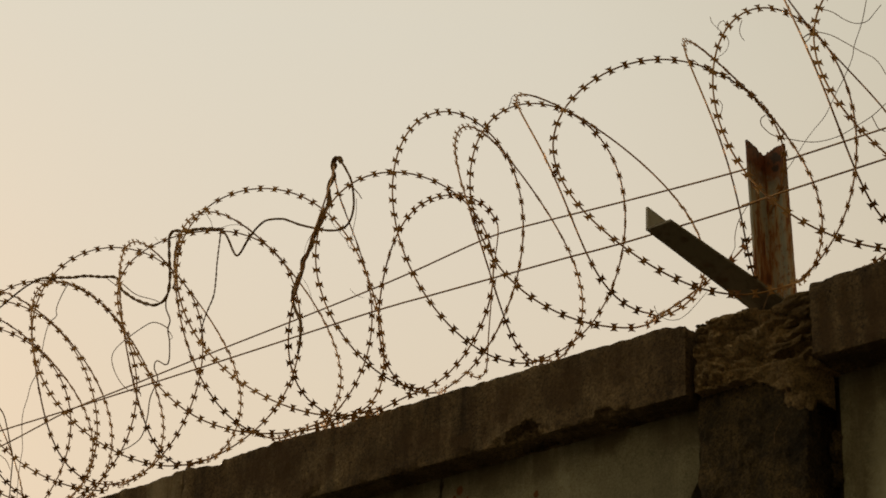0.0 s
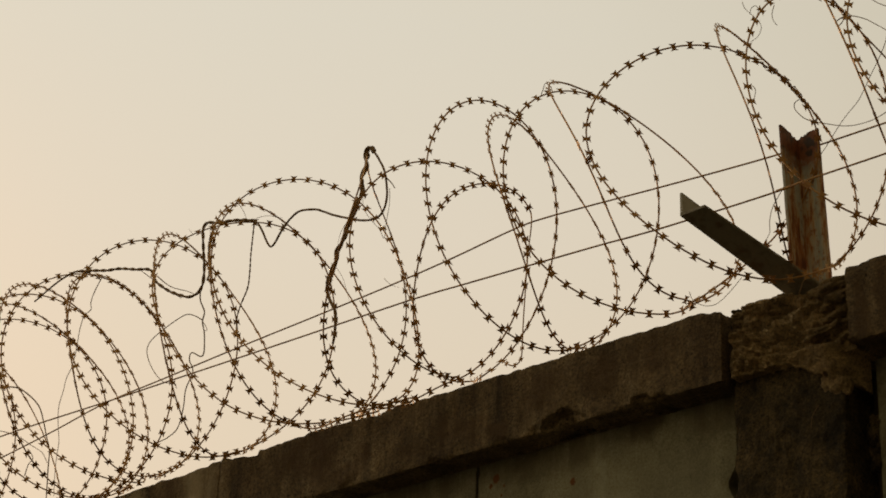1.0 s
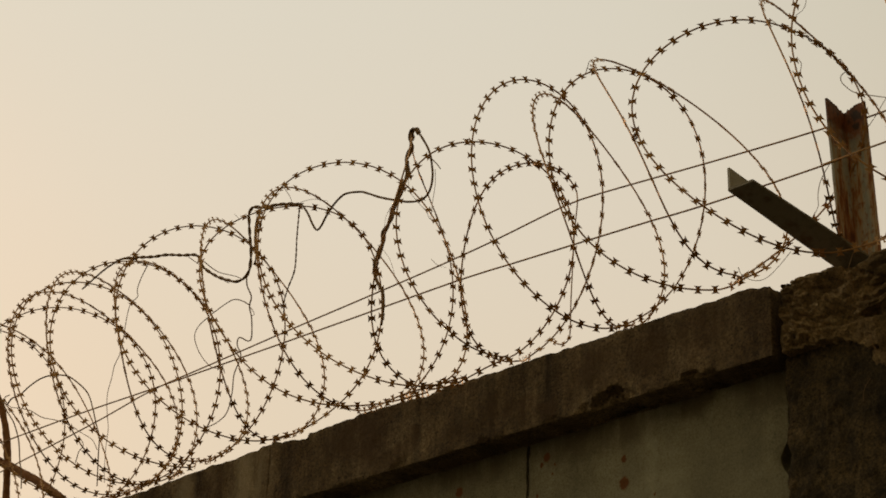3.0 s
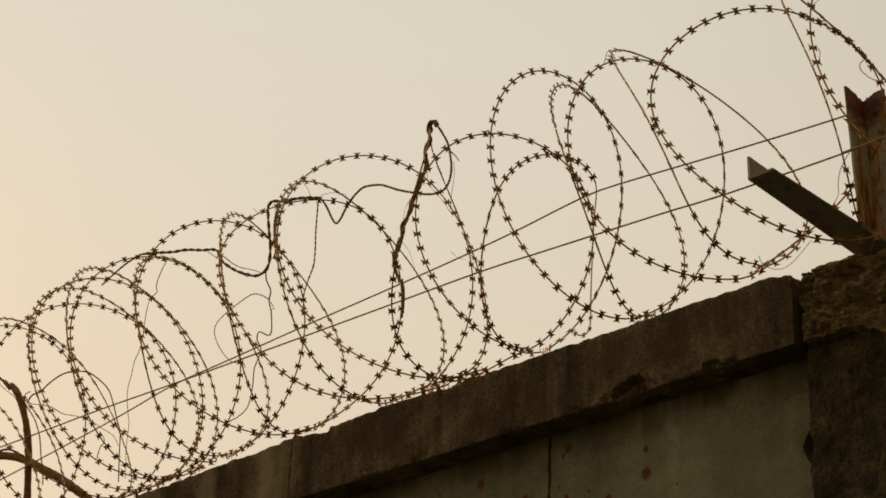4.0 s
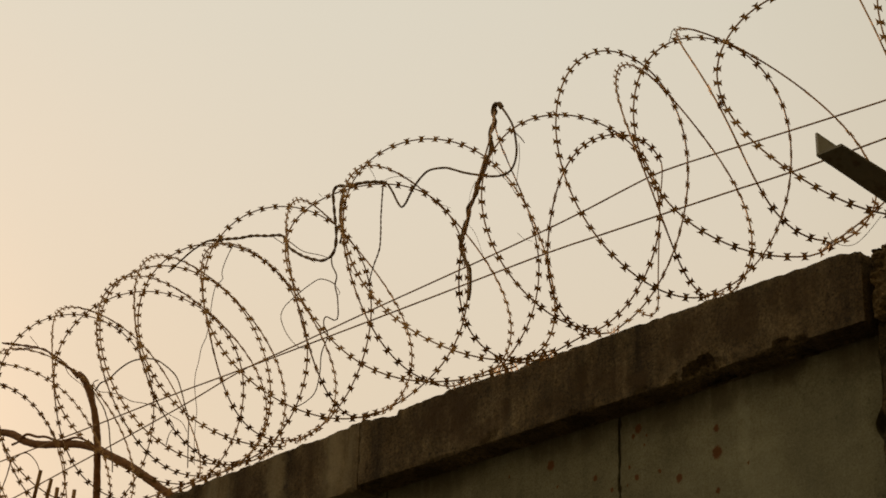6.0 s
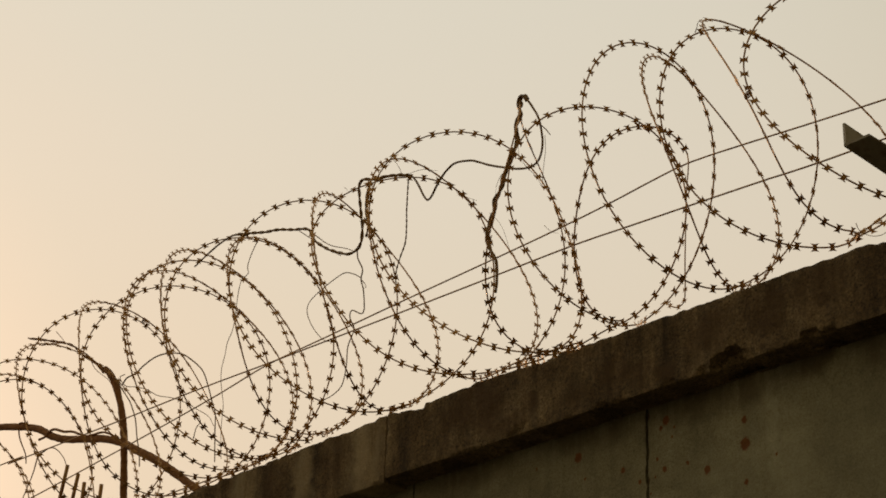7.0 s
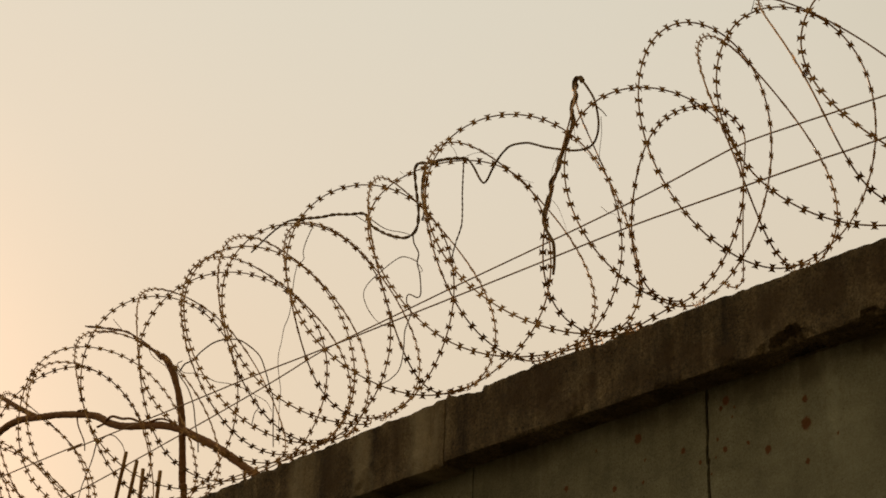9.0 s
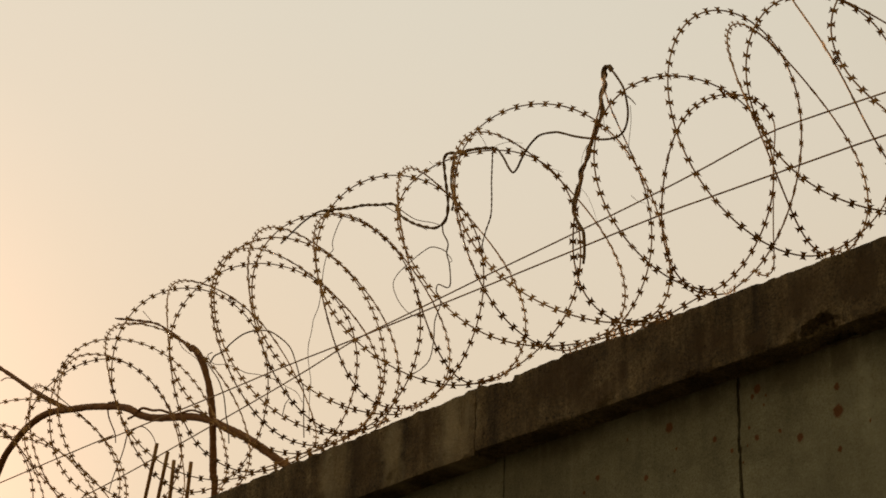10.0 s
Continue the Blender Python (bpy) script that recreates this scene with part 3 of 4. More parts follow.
def lump(name, c, size, seed, mat=RUBBLE, amp=0.4, flat=0.7, tilt=0.0):
    """A broken piece of mortar or stone."""
    bm = bmesh.new()
    bmesh.ops.create_icosphere(bm, subdivisions=4, radius=1.0)
    s = Vector((seed * 1.7, seed * 0.9, seed * 2.3))
    for v in bm.verts:
        d = v.co.normalized()
        k = 1 + amp * fbm(d * 1.5 + s, 3) + 0.10 * ridged(d * 4 + s, 4)
        d = Vector([math.copysign(abs(a) ** flat, a) for a in d])
        w = Vector((d.x * size[0], d.y * size[1], d.z * size[2])) * k
        w.z += tilt * w.x
        v.co = w + Vector(c)
    return part(name, bm, mat, wall, "", True)


lump("mortar_lump", (-1.850, 2.996, 3.082), (0.027, 0.012, 0.022), 4.1, amp=0.3, flat=0.8, tilt=-0.2)
lump("mortar_lump", (-1.845, 2.990, 3.268), (0.036, 0.022, 0.016), 5.2, amp=0.4, flat=0.8, tilt=0.10)
lump("mortar_lump", (-1.830, 2.985, 3.243), (0.028, 0.020, 0.011), 6.4, amp=0.5, flat=0.75, tilt=0.25)
lump("mortar_lump", (-1.858, 2.984, 3.187), (0.036, 0.018, 0.008), 7.7, amp=0.5, flat=0.7, tilt=0.08)
lump("mortar_lump", (-1.812, 3.065, 3.002), (0.012, 0.020, 0.028), 9.1, PIER, amp=0.5)
lump("mortar_lump", (-1.810, 3.062, 2.950), (0.011, 0.020, 0.022), 1.4, PIER, amp=0.5)
for x, y, z, w in ((-1.915, 3.02, 3.288, 0.016), (-1.885, 3.01, 3.292, 0.020), (-1.855, 3.02, 3.297, 0.016)):
    lump("rust_flake", (x, y, z), (w, 0.012, 0.006), x * 9, ARM_STEEL, amp=0.6, flat=0.8, tilt=0.2)
lump("mortar_lump", (-2.048, 2.988, 3.180), (0.022, 0.012, 0.026), 2.6, amp=0.6, flat=0.8)
lump("mortar_lump", (-1.975, 3.02, 3.288), (0.012, 0.012, 0.008), 8.3)


def mortar_smear():
    """A fan of mortar wiped over the pier's head, widening from a thin tip."""
    bm = bmesh.new()
    nu, nv = 56, 22
    front, back = [], []
    for i in range(nu + 1):
        u = i / nu
        x = -2.030 + 0.222 * u
        top = 3.150 + 0.014 * u + 0.005 * fbm(Vector((u * 7, 1, 0)), 3)
        low = 3.146 - 0.012 * min(1.0, u / 0.45) - 0.066 * max(0.0, (u - 0.45) / 0.55) ** 1.2 + (0.010 + 0.010 * u) * fbm(Vector((u * 11, 5, 0)), 4)
        low = min(low, top - 0.004)
        f, b = [], []
        for k in range(nv + 1):
            v = k / nv
            z = low + (top - low) * v
            p = Vector((x, 0, z))
            out = (0.008 + 0.016 * v ** 1.5) * min(1.0, (1 - v) / 0.12 + 0.15) * min(1.0, 0.4 + u) - 0.050 * max(0.0, (u - 0.80) / 0.20) ** 1.5
            y = 2.986 - out - 0.006 * fbm(p * 24, 4) - 0.003 * ridged(p * 55, 4)
            f.append(bm.verts.new((x + 0.004 * fbm(p * 30 + Vector((2, 2, 2)), 3), y, z)))
            b.append(bm.verts.new((x, 3.045, z)))
        front.append(f)
        back.append(b)
    for i in range(nu):
        for k in range(nv):
            bm.faces.new((front[i][k], front[i + 1][k], front[i + 1][k + 1], front[i][k + 1]))
        for k in (0, nv):
            bm.faces.new((front[i][k], back[i][k], back[i + 1][k], front[i + 1][k]))
    for i in (0, nu):
        for k in range(nv):
            bm.faces.new((front[i][k], front[i][k + 1], back[i][k + 1], back[i][k]))
    bmesh.ops.recalc_face_normals(bm, faces=bm.faces[:])
    return part("mortar_smear", bm, RUBBLE, wall, "dull smear of mortar wiped across the pier head", True)


mortar_smear()

# ---- bracket post and arm ----
bracket = thing("wire_bracket", (-1.96, 3.08, 3.25), "rusty angle-iron fence bracket with upright post and outward arm", "bracket")


def ragged_flange(bm, heel_low, heel_top, way, width, thick_way, thick, seed):
    """One flange of the post, from its heel outwards, eaten away along its head."""
    nu, nv = 26, 30
    front, back = [], []
    for i in range(nu + 1):
        u = i / nu
        eat = 0.011 * max(0.0, noise.noise(Vector((u * 15, seed * 3.7, 2.0)))) * (1 - u) ** 0.4 + 0.010 * (1 - u) ** 2 + 0.006 * abs(noise.noise(Vector((u * 7, seed, 0)))) * (1 - 0.7 * u)
        f, g = [], []
        for k in range(nv + 1):
            w = k / nv
            p = Vector(heel_low).lerp(Vector(heel_top), w) + Vector(way) * width * u
            p.z -= eat * max(0.0, (w - 0.8) / 0.2)
            p += Vector(thick_way) * 0.0008 * noise.noise(p * 45)
            f.append(bm.verts.new(p))
            g.append(bm.verts.new(p + Vector(thick_way) * thick))
        front.append(f)
        back.append(g)
    for i in range(nu):
        for k in range(nv):
            bm.faces.new((front[i][k], front[i + 1][k], front[i + 1][k + 1], front[i][k + 1]))
            bm.faces.new((back[i][k], back[i][k + 1], back[i + 1][k + 1], back[i + 1][k]))
        for k in (0, nv):
            bm.faces.new((front[i][k], back[i][k], back[i + 1][k], front[i + 1][k]))
    for i in (0, nu):
        for k in range(nv):
            bm.faces.new((front[i][k], front[i][k + 1], back[i][k + 1], back[i][k]))


bm = bmesh.new()
HEEL_LOW, HEEL_TOP = (-1.972, 3.112, 3.24), (-1.992, 3.110, 3.699)
ragged_flange(bm, HEEL_LOW, HEEL_TOP, (1, 0, 0), 0.053, (0, 1, 0), 0.005, 1.0)
ragged_flange(bm, (-1.9726, 3.116, 3.24), (-1.9916, 3.114, 3.697), (0, -1, 0), 0.063, (1, 0, 0), 0.005, 5.0)
bmesh.ops.recalc_face_normals(bm, faces=bm.faces[:])
part("post", bm, POST_RUST, bracket, "rust-streaked upright angle-iron post with ragged head")
def flange(a, b, way, w, side, thick):
    """One flange of an angle iron from a to b, reaching along way by w at each end."""
    bm = bmesh.new()
    a, b, way, side = Vector(a), Vector(b), Vector(way).normalized(), Vector(side).normalized()
    n, rows = 14, []
    for i in range(n + 1):
        u = i / n
        c = a.lerp(b, u)
        c += Vector((0.0007 * noise.noise(c * 40), 0.0007 * noise.noise(c * 40 + Vector((3, 3, 3))), 0))
        reach = way * (w[0] + (w[1] - w[0]) * u)
        rows.append([bm.verts.new(p) for p in (c, c + reach - way * 0.0008, c + reach + side * 0.0008, c + reach + side * thick, c + side * thick)])
    for r0, r1 in zip(rows, rows[1:]):
        for k in range(5):
            bm.faces.new((r0[k], r0[(k + 1) % 5], r1[(k + 1) % 5], r1[k]))
    bm.faces.new(rows[0])
    bm.faces.new(rows[-1])
    bmesh.ops.recalc_face_normals(bm, faces=bm.faces[:])
    return bm


FOOT, TIP = Vector((-1.930, 3.045, 3.266)), Vector((-2.036, 2.780, 3.395))
SEAT, UP = (1, 0, 0.02), (-0.04, 0.04, 1)
arm = part("arm", flange(FOOT, TIP, SEAT, (0.075, 0.056), UP, 0.005), ARM_STEEL, bracket, "dark rust-stained lower flange of the outward arm")
# the upright flange is a paler grey than the lower one
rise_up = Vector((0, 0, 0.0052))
part("upright_flange", flange(FOOT + rise_up, TIP + rise_up, UP, (0.041, 0.044), SEAT, 0.005), ARM_PALE, arm, "pale grey upright flange")

# ---- two straight tension wires ----
def strand(name, pts, r, label):
    bm = bmesh.new()
    tube(bm, smooth_path(pts, 0.05), r, 8)
    ob = to_object(name, bm, WIRE, smooth=True)
    return tagged(ob, label, "wire", "tension wires")


strand("tension_wire", [(4.8, 3.118, 3.60), (1.4, 3.118, 3.62), (-1.715, 3.118, 3.660), (-1.944, 3.118, 3.671), (-2.10, 3.112, 3.676), (-2.318, 3.10, 3.686), (-2.529, 3.10, 3.705), (-2.664, 3.10, 3.715), (-2.754, 3.10, 3.711), (-2.924, 3.10, 3.695), (-3.12, 3.10, 3.683), (-3.365, 3.10, 3.673), (-3.606, 3.10, 3.664), (-3.887, 3.10, 3.651), (-4.124, 3.10, 3.640), (-4.321, 3.10, 3.612), (-4.587, 3.10, 3.581), (-4.913, 3.10, 3.547), (-5.203, 3.10, 3.519), (-5.417, 3.10, 3.503), (-6.0, 3.10, 3.46), (-11.8, 3.10, 3.42)], 0.0019,
       "thin rusty steel wire stretched behind the bracket post")
strand("tension_wire", [(4.8, 3.02, 3.48), (1.4, 3.02, 3.50), (-1.665, 3.02, 3.531), (-1.96, 3.02, 3.530), (-2.235, 2.98, 3.512), (-2.355, 2.97, 3.514), (-2.503, 2.97, 3.522), (-2.754, 2.97, 3.535), (-2.896, 2.97, 3.542), (-3.225, 2.97, 3.546), (-3.455, 2.97, 3.549), (-3.708, 2.97, 3.553), (-3.957, 2.97, 3.557), (-4.259, 2.97, 3.564), (-4.592, 2.97, 3.566), (-5.119, 2.97, 3.573), (-5.718, 2.97, 3.582), (-11.8, 2.99, 3.60)], 0.0019,
       "thin rusty steel wire stretched through the coil")

# ---- razor wire coil ----
coil = thing("razor_wire_coil", (-3.0, 2.98, 3.29), "stretched concertina coil of tarnished barbed razor wire on the coping", "razor wire")


class Turn:
    """One turn of the coil. at: place along the wall; lead: advance in one turn; lean, skew: how far its top and its front
    stand along the wall; bow, warp, tip, curl: second and third-order bends; y, z: centre; half_w, half_h: half width and half height; begin, end: degrees from the bottom by way of the front; cut: its tape ends there."""

    def __init__(self, at, lead, lean, skew, bow, warp, y, z, half_w, half_h, tip=0.0, curl=0.0, begin=0, end=345, cut=False):
        self.v = (at, lead, lean, skew, bow, warp, y, z, half_w, half_h, tip, curl)
        self.begin, self.end, self.cut = begin, end, cut

    def at(self, deg):
        s, lead, lean, skew, bow, warp, y, z, hw, hh, tip, curl = self.v
        a = radians(deg)
        x = s + lead * (a - math.pi) / (2 * math.pi) + lean * math.cos(a) + skew * math.sin(a) + bow * math.cos(2 * a) + warp * math.sin(2 * a)
        x += tip * math.cos(3 * a) + curl * math.sin(3 * a)
        return Vector((x, y - hw * math.sin(a), z - hh * math.cos(a)))


TURNS = []
for at in [4.4 - 0.28 * i for i in range(20)]:
    TURNS.append(Turn(at, -0.25, 0.03, -0.15, 0.0, 0.01, 2.96, 3.585, 0.22, 0.295, 0, 0, -10, 335))
    TURNS.append(Turn(at - 0.14, 0.03, 0.09, 0.04, -0.025, 0.0, 2.95, 3.59, 0.24, 0.28, -0.006, 0, -5, 340))
# open turns and edge-on turns take turns along the wall
TURNS.append(Turn(-1.6003, -0.4244, 0.0028, -0.1370, 0.0038, 0.0056, 2.9457, 3.5825, 0.1765, 0.2968, -0.0052, 0.0082, 7, 317))
TURNS.append(Turn(-1.7070, -0.2951, 0.0495, -0.0319, -0.0533, -0.0087, 2.9309, 3.5885, 0.2565, 0.2946, -0.0075, 0.0069, 5, 335))
TURNS.append(Turn(-1.8300, -0.4495, 0.0031, -0.1474, 0.0041, -0.0061, 2.9523, 3.5892, 0.1862, 0.2966, 0.0022, -0.0015, 7, 317))
TURNS.append(Turn(-1.9119, 0.0609, 0.0647, 0.0422, -0.0292, 0.0167, 2.9486, 3.5858, 0.2313, 0.2623, -0.0022, 0.0045, 0, 336))
TURNS.append(Turn(-2.0996, -0.5110, -0.0695, -0.2217, -0.0161, 0.0286, 2.9056, 3.5561, 0.2028, 0.2730, -0.0023, 0.0158, -1, 313))
TURNS.append(Turn(-2.2335, -0.0319, 0.1155, -0.0413, -0.0402, -0.0002, 2.9119, 3.5855, 0.2097, 0.2743, -0.0057, -0.0036, -7, 344))
TURNS.append(Turn(-2.4220, -0.3239, -0.0061, -0.1199, 0.0052, -0.0002, 2.9722, 3.6082, 0.2069, 0.2787, 0.0033, -0.0043, -10, 336))
TURNS.append(Turn(-2.5271, -0.0028, 0.0744, 0.0242, -0.0236, 0.0033, 2.9866, 3.6097, 0.2141, 0.2839, -0.0072, 0.0035, -7, 345))
TURNS.append(Turn(-2.5947, -0.2773, -0.0041, -0.0636, 0.0032, 0.0127, 2.8836, 3.5799, 0.2028, 0.3052, 0.0034, 0.0009, -19, 344))
TURNS.append(Turn(-2.7521, 0.0893, -0.0471, -0.0002, 0.0112, 0.0049, 3.0229, 3.5673, 0.1638, 0.2133, 0.0006, -0.0109, -19, 213, True))
TURNS.append(Turn(-2.7610, -0.0510, 0.0007, -0.1016, -0.0015, 0.0192, 2.9012, 3.5527, 0.1770, 0.2579, 0.0038, 0.0027, -12, 339))
TURNS.append(Turn(-3.0251, -0.4253, -0.0519, -0.0026, -0.0459, -0.0528, 2.9317, 3.5830, 0.2094, 0.3147, 0.0079, -0.0009, 10, 306))
TURNS.append(Turn(-3.0538, -0.0291, 0.1453, -0.1887, 0.0250, 0.0073, 2.8385, 3.5587, 0.1263, 0.3188, 0.0028, -0.0042, -14, 356))
TURNS.append(Turn(-3.2500, 0.0533, 0.1017, -0.0261, -0.0154, -0.0132, 2.9215, 3.5995, 0.2144, 0.2970, -0.0026, -0.0004, 7, 324))
TURNS.append(Turn(-3.3584, -0.5061, 0.0284, -0.2496, -0.0056, 0.0105, 2.8952, 3.5634, 0.1734, 0.2907, -0.0129, -0.0137, -18, 332))
TURNS.append(Turn(-3.5230, 0.0390, 0.1000, 0.0325, -0.0293, -0.0081, 2.9231, 3.5987, 0.2015, 0.2992, -0.0054, 0.0038, -21, 340))
TURNS.append(Turn(-3.6434, -0.2634, 0.0480, -0.1577, 0.0116, 0.0183, 2.8688, 3.5773, 0.1810, 0.3112, 0.0047, 0.0018, -19, 347))
TURNS.append(Turn(-3.8237, 0.0097, 0.0829, 0.0216, -0.0258, -0.0058, 2.9310, 3.5958, 0.2262, 0.2771, -0.0078, -0.0052, -15, 344))
TURNS.append(Turn(-3.9612, -0.3752, 0.0670, -0.1992, 0.0017, 0.0042, 2.9190, 3.5954, 0.1852, 0.3203, 0.0002, -0.0003, 2, 312))
TURNS.append(Turn(-4.0356, -0.0062, 0.0871, 0.0381, -0.0249, -0.0033, 2.9175, 3.5988, 0.2727, 0.2972, 0.0009, -0.0008, -9, 348))
TURNS.append(Turn(-4.1156, -0.1142, 0.1314, -0.1522, 0.0016, 0.0031, 2.9172, 3.6010, 0.1752, 0.3196, -0.0000, -0.0039, -27, 338))
TURNS.append(Turn(-4.1581, 0.0196, 0.0823, -0.0031, -0.0254, -0.0028, 2.9213, 3.5934, 0.2628, 0.2866, -0.0038, 0.0045, -20, 343))
TURNS.append(Turn(-4.2892, -0.0468, 0.0541, -0.1379, 0.0218, 0.0161, 2.9459, 3.5904, 0.2105, 0.2890, 0.0064, 0.0064, -20, 331))
TURNS.append(Turn(-4.4295, 0.1315, 0.1429, 0.0406, -0.0192, -0.0185, 2.9332, 3.5948, 0.2428, 0.3002, 0.0022, -0.0177, -2, 312))
TURNS.append(Turn(-4.6146, -0.1847, 0.0335, -0.1250, 0.0089, 0.0057, 2.9267, 3.5952, 0.2073, 0.3029, 0.0048, -0.0029, -26, 320))
TURNS.append(Turn(-4.7412, -0.0184, 0.1435, 0.0004, -0.0231, -0.0025, 2.9577, 3.5801, 0.2405, 0.2896, -0.0025, -0.0126, 13, 326))
TURNS.append(Turn(-4.9391, -0.1254, 0.1435, -0.1834, 0.0078, -0.0395, 2.9640, 3.5739, 0.2024, 0.3076, 0.0071, -0.0164, 1, 326))
TURNS.append(Turn(-5.0228, 0.0218, 0.1383, -0.0051, 0.0168, -0.0037, 2.9724, 3.5842, 0.2110, 0.2669, 0.0120, -0.0111, 3, 327))
TURNS.append(Turn(-5.1301, -0.1846, 0.0276, -0.1469, 0.0191, -0.0093, 2.9860, 3.5752, 0.1996, 0.2602, -0.0075, 0.0127, 8, 330))
TURNS.append(Turn(-5.3078, -0.0475, 0.1531, 0.0602, -0.0237, -0.0109, 2.9852, 3.5736, 0.2034, 0.2576, 0.0068, 0.0086, 10, 330))
TURNS.append(Turn(-5.5015, -0.1404, 0.0705, -0.1537, -0.0156, -0.0193, 2.9812, 3.5796, 0.2092, 0.2473, -0.0052, -0.0110, 0, 335))
TURNS.append(Turn(-5.7172, -0.1246, 0.2029, -0.2034, 0.0031, -0.0028, 2.9818, 3.5720, 0.2362, 0.2590, -0.0126, -0.0109, 0, 335))
TURNS.append(Turn(-5.6110, -0.1296, 0.2309, -0.1345, 0.0027, -0.0032, 3.0534, 3.5386, 0.2120, 0.2449, -0.0115, -0.0103, 0, 335))
for i in range(19):
    TURNS.append(Turn(-5.80 - 0.30 * i, 0.02, 0.10, 0.03, -0.02, 0.0, 2.96, 3.585, 0.225, 0.275, -0.006, 0, 2, 340))
    TURNS.append(Turn(-5.94 - 0.30 * i, -0.15, 0.06, -0.14, 0.0, 0.01, 2.96, 3.585, 0.20, 0.285, 0, 0, -5, 325))


def turn_paths():
    """The strand turn by turn; each turn ends by bending over to the next one's start."""
    paths = []
    for k, t in enumerate(TURNS):
        nxt = TURNS[k + 1] if k + 1 < len(TURNS) and not t.cut else None
        end = t.end
        if nxt:
            end = min(end, 360 + nxt.begin - 14)
        pts = [t.at(t.begin + (end - t.begin) * i / 72) for i in range(73)]
        if nxt:
            a, b = pts[-1], nxt.at(nxt.begin)
            ta = (t.at(end) - t.at(end - 2))
            tb = (nxt.at(nxt.begin + 2) - nxt.at(nxt.begin))
            gap = (b - a).length
            ta, tb = ta.normalized() * gap, tb.normalized() * gap
            n = max(3, int(gap / 0.02))
            for i in range(1, n + 1):
                u = i / n
                pts.append((2 * u**3 - 3 * u**2 + 1) * a + (u**3 - 2 * u**2 + u) * ta + (3 * u**2 - 2 * u**3) * b + (u**3 - u**2) * tb)
        paths.append(pts)
    return paths


PATHS = turn_paths()

BARB_STEP = 0.0346
# first barb and spacing on the turns where they can be counted
BARB_START = {44: (0.0079, 0.0346), 45: (0.0317, 0.0342), 46: (0.0095, 0.0350), 48: (0.0226, 0.0350), 50: (0.0288, 0.0348), 51: (0.0213, 0.0342), 56: (0.0109, 0.0342), 57: (0.0138, 0.0356), 65: (0.0302, 0.0348), 66: (0.0008, 0.0348)}

# how far the tape is twisted along the rear of a turn
REAR_TWIST = {42: 0.62, 43: 0.2, 44: 0.5, 45: 0.5, 46: 0.6, 47: 0.1, 48: 0.6}

OUTWARDS = Vector((0.45, -0.80, -0.40))


def barb_mesh():
    """One double-pointed razor barb, cut from flat tape: two fishtails back to back."""
    bm = bmesh.new()
    for s in (1, -1):
        prof = [(-0.0040, 0.0), (-0.0041, 0.0030), (-0.0050, 0.0050), (-0.0087, 0.0083), (-0.0033, 0.0075), (0.0, 0.0070), (0.0033, 0.0075), (0.0087, 0.0083), (0.0050, 0.0050), (0.0041, 0.0030), (0.0040, 0.0)]
        lo = [bm.verts.new((u, s * w, -0.0004)) for u, w in prof]
        hi = [bm.verts.new((u, s * w, 0.0004)) for u, w in prof]
        bm.faces.new(lo)
        bm.faces.new(hi)
        m = len(prof)
        for i in range(m):
            bm.faces.new((lo[i], lo[(i + 1) % m], hi[(i + 1) % m], hi[i]))
    bmesh.ops.recalc_face_normals(bm, faces=bm.faces[:])
    me = bpy.data.meshes.new("barb")
    bm.to_mesh(me)
    bm.free()
    me.materials.append(RAZOR)
    return me


BARB = barb_mesh()
BARB_V = [v.co.copy() for v in BARB.vertices]
BARB_F = [tuple(p.vertices) for p in BARB.polygons]
rng = random.Random(7)


def barb_places(pts, offset, pitch, turn, twist, tight=None):
    """Poses of the barbs at even steps along a turn, flat in the plane in which it bends; along its rear the tape is twisted.
    tight: share of the turn past which the barbs stand closer, and their spacing there."""
    out = []
    run = offset
    for i in range(1, len(pts)):
        seg = pts[i] - pts[i - 1]
        L = seg.length
        while run <= L:
            p = pts[i - 1] + seg * (run / L)
            j0, j1 = max(0, i - 6), min(len(pts) - 1, i + 5)
            t = seg.normalized()
            c = (pts[j0] + pts[j1]) * 0.5 - (pts[i] + pts[i - 1]) * 0.5
            c = c - t * c.dot(t)
            if c.length < 1e-6:
                c = Vector((0, 0, 1)) - t * t.z
            c.normalize()
            # along the bottom the tape lies against the coping, flat side outwards
            g = min(1.0, max(0.0, ((turn.v[7] - p.z) / turn.v[9] - 0.78) / 0.14))
            out_c = t.cross(OUTWARDS).normalized()
            c = c.lerp(out_c if out_c.dot(c) > 0 else -out_c, g)
            c = (c - t * c.dot(t)).normalized()
            w = t.cross(c)
            rear = min(1.0, max(0.0, ((p.y - turn.v[6]) / turn.v[8] - 0.5) / 0.3))
            a = rng.gauss(0, 0.13) - twist * rear
            c2 = c * math.cos(a) + w * math.sin(a)
            w2 = t.cross(c2)
            out.append(Matrix(((t.x, c2.x, w2.x, p.x), (t.y, c2.y, w2.y, p.y), (t.z, c2.z, w2.z, p.z), (0, 0, 0, 1))))
            step = tight[1] if tight and i > tight[0] * len(pts) else pitch
            run += step * rng.uniform(0.985, 1.015)
        run -= L
    return out, run


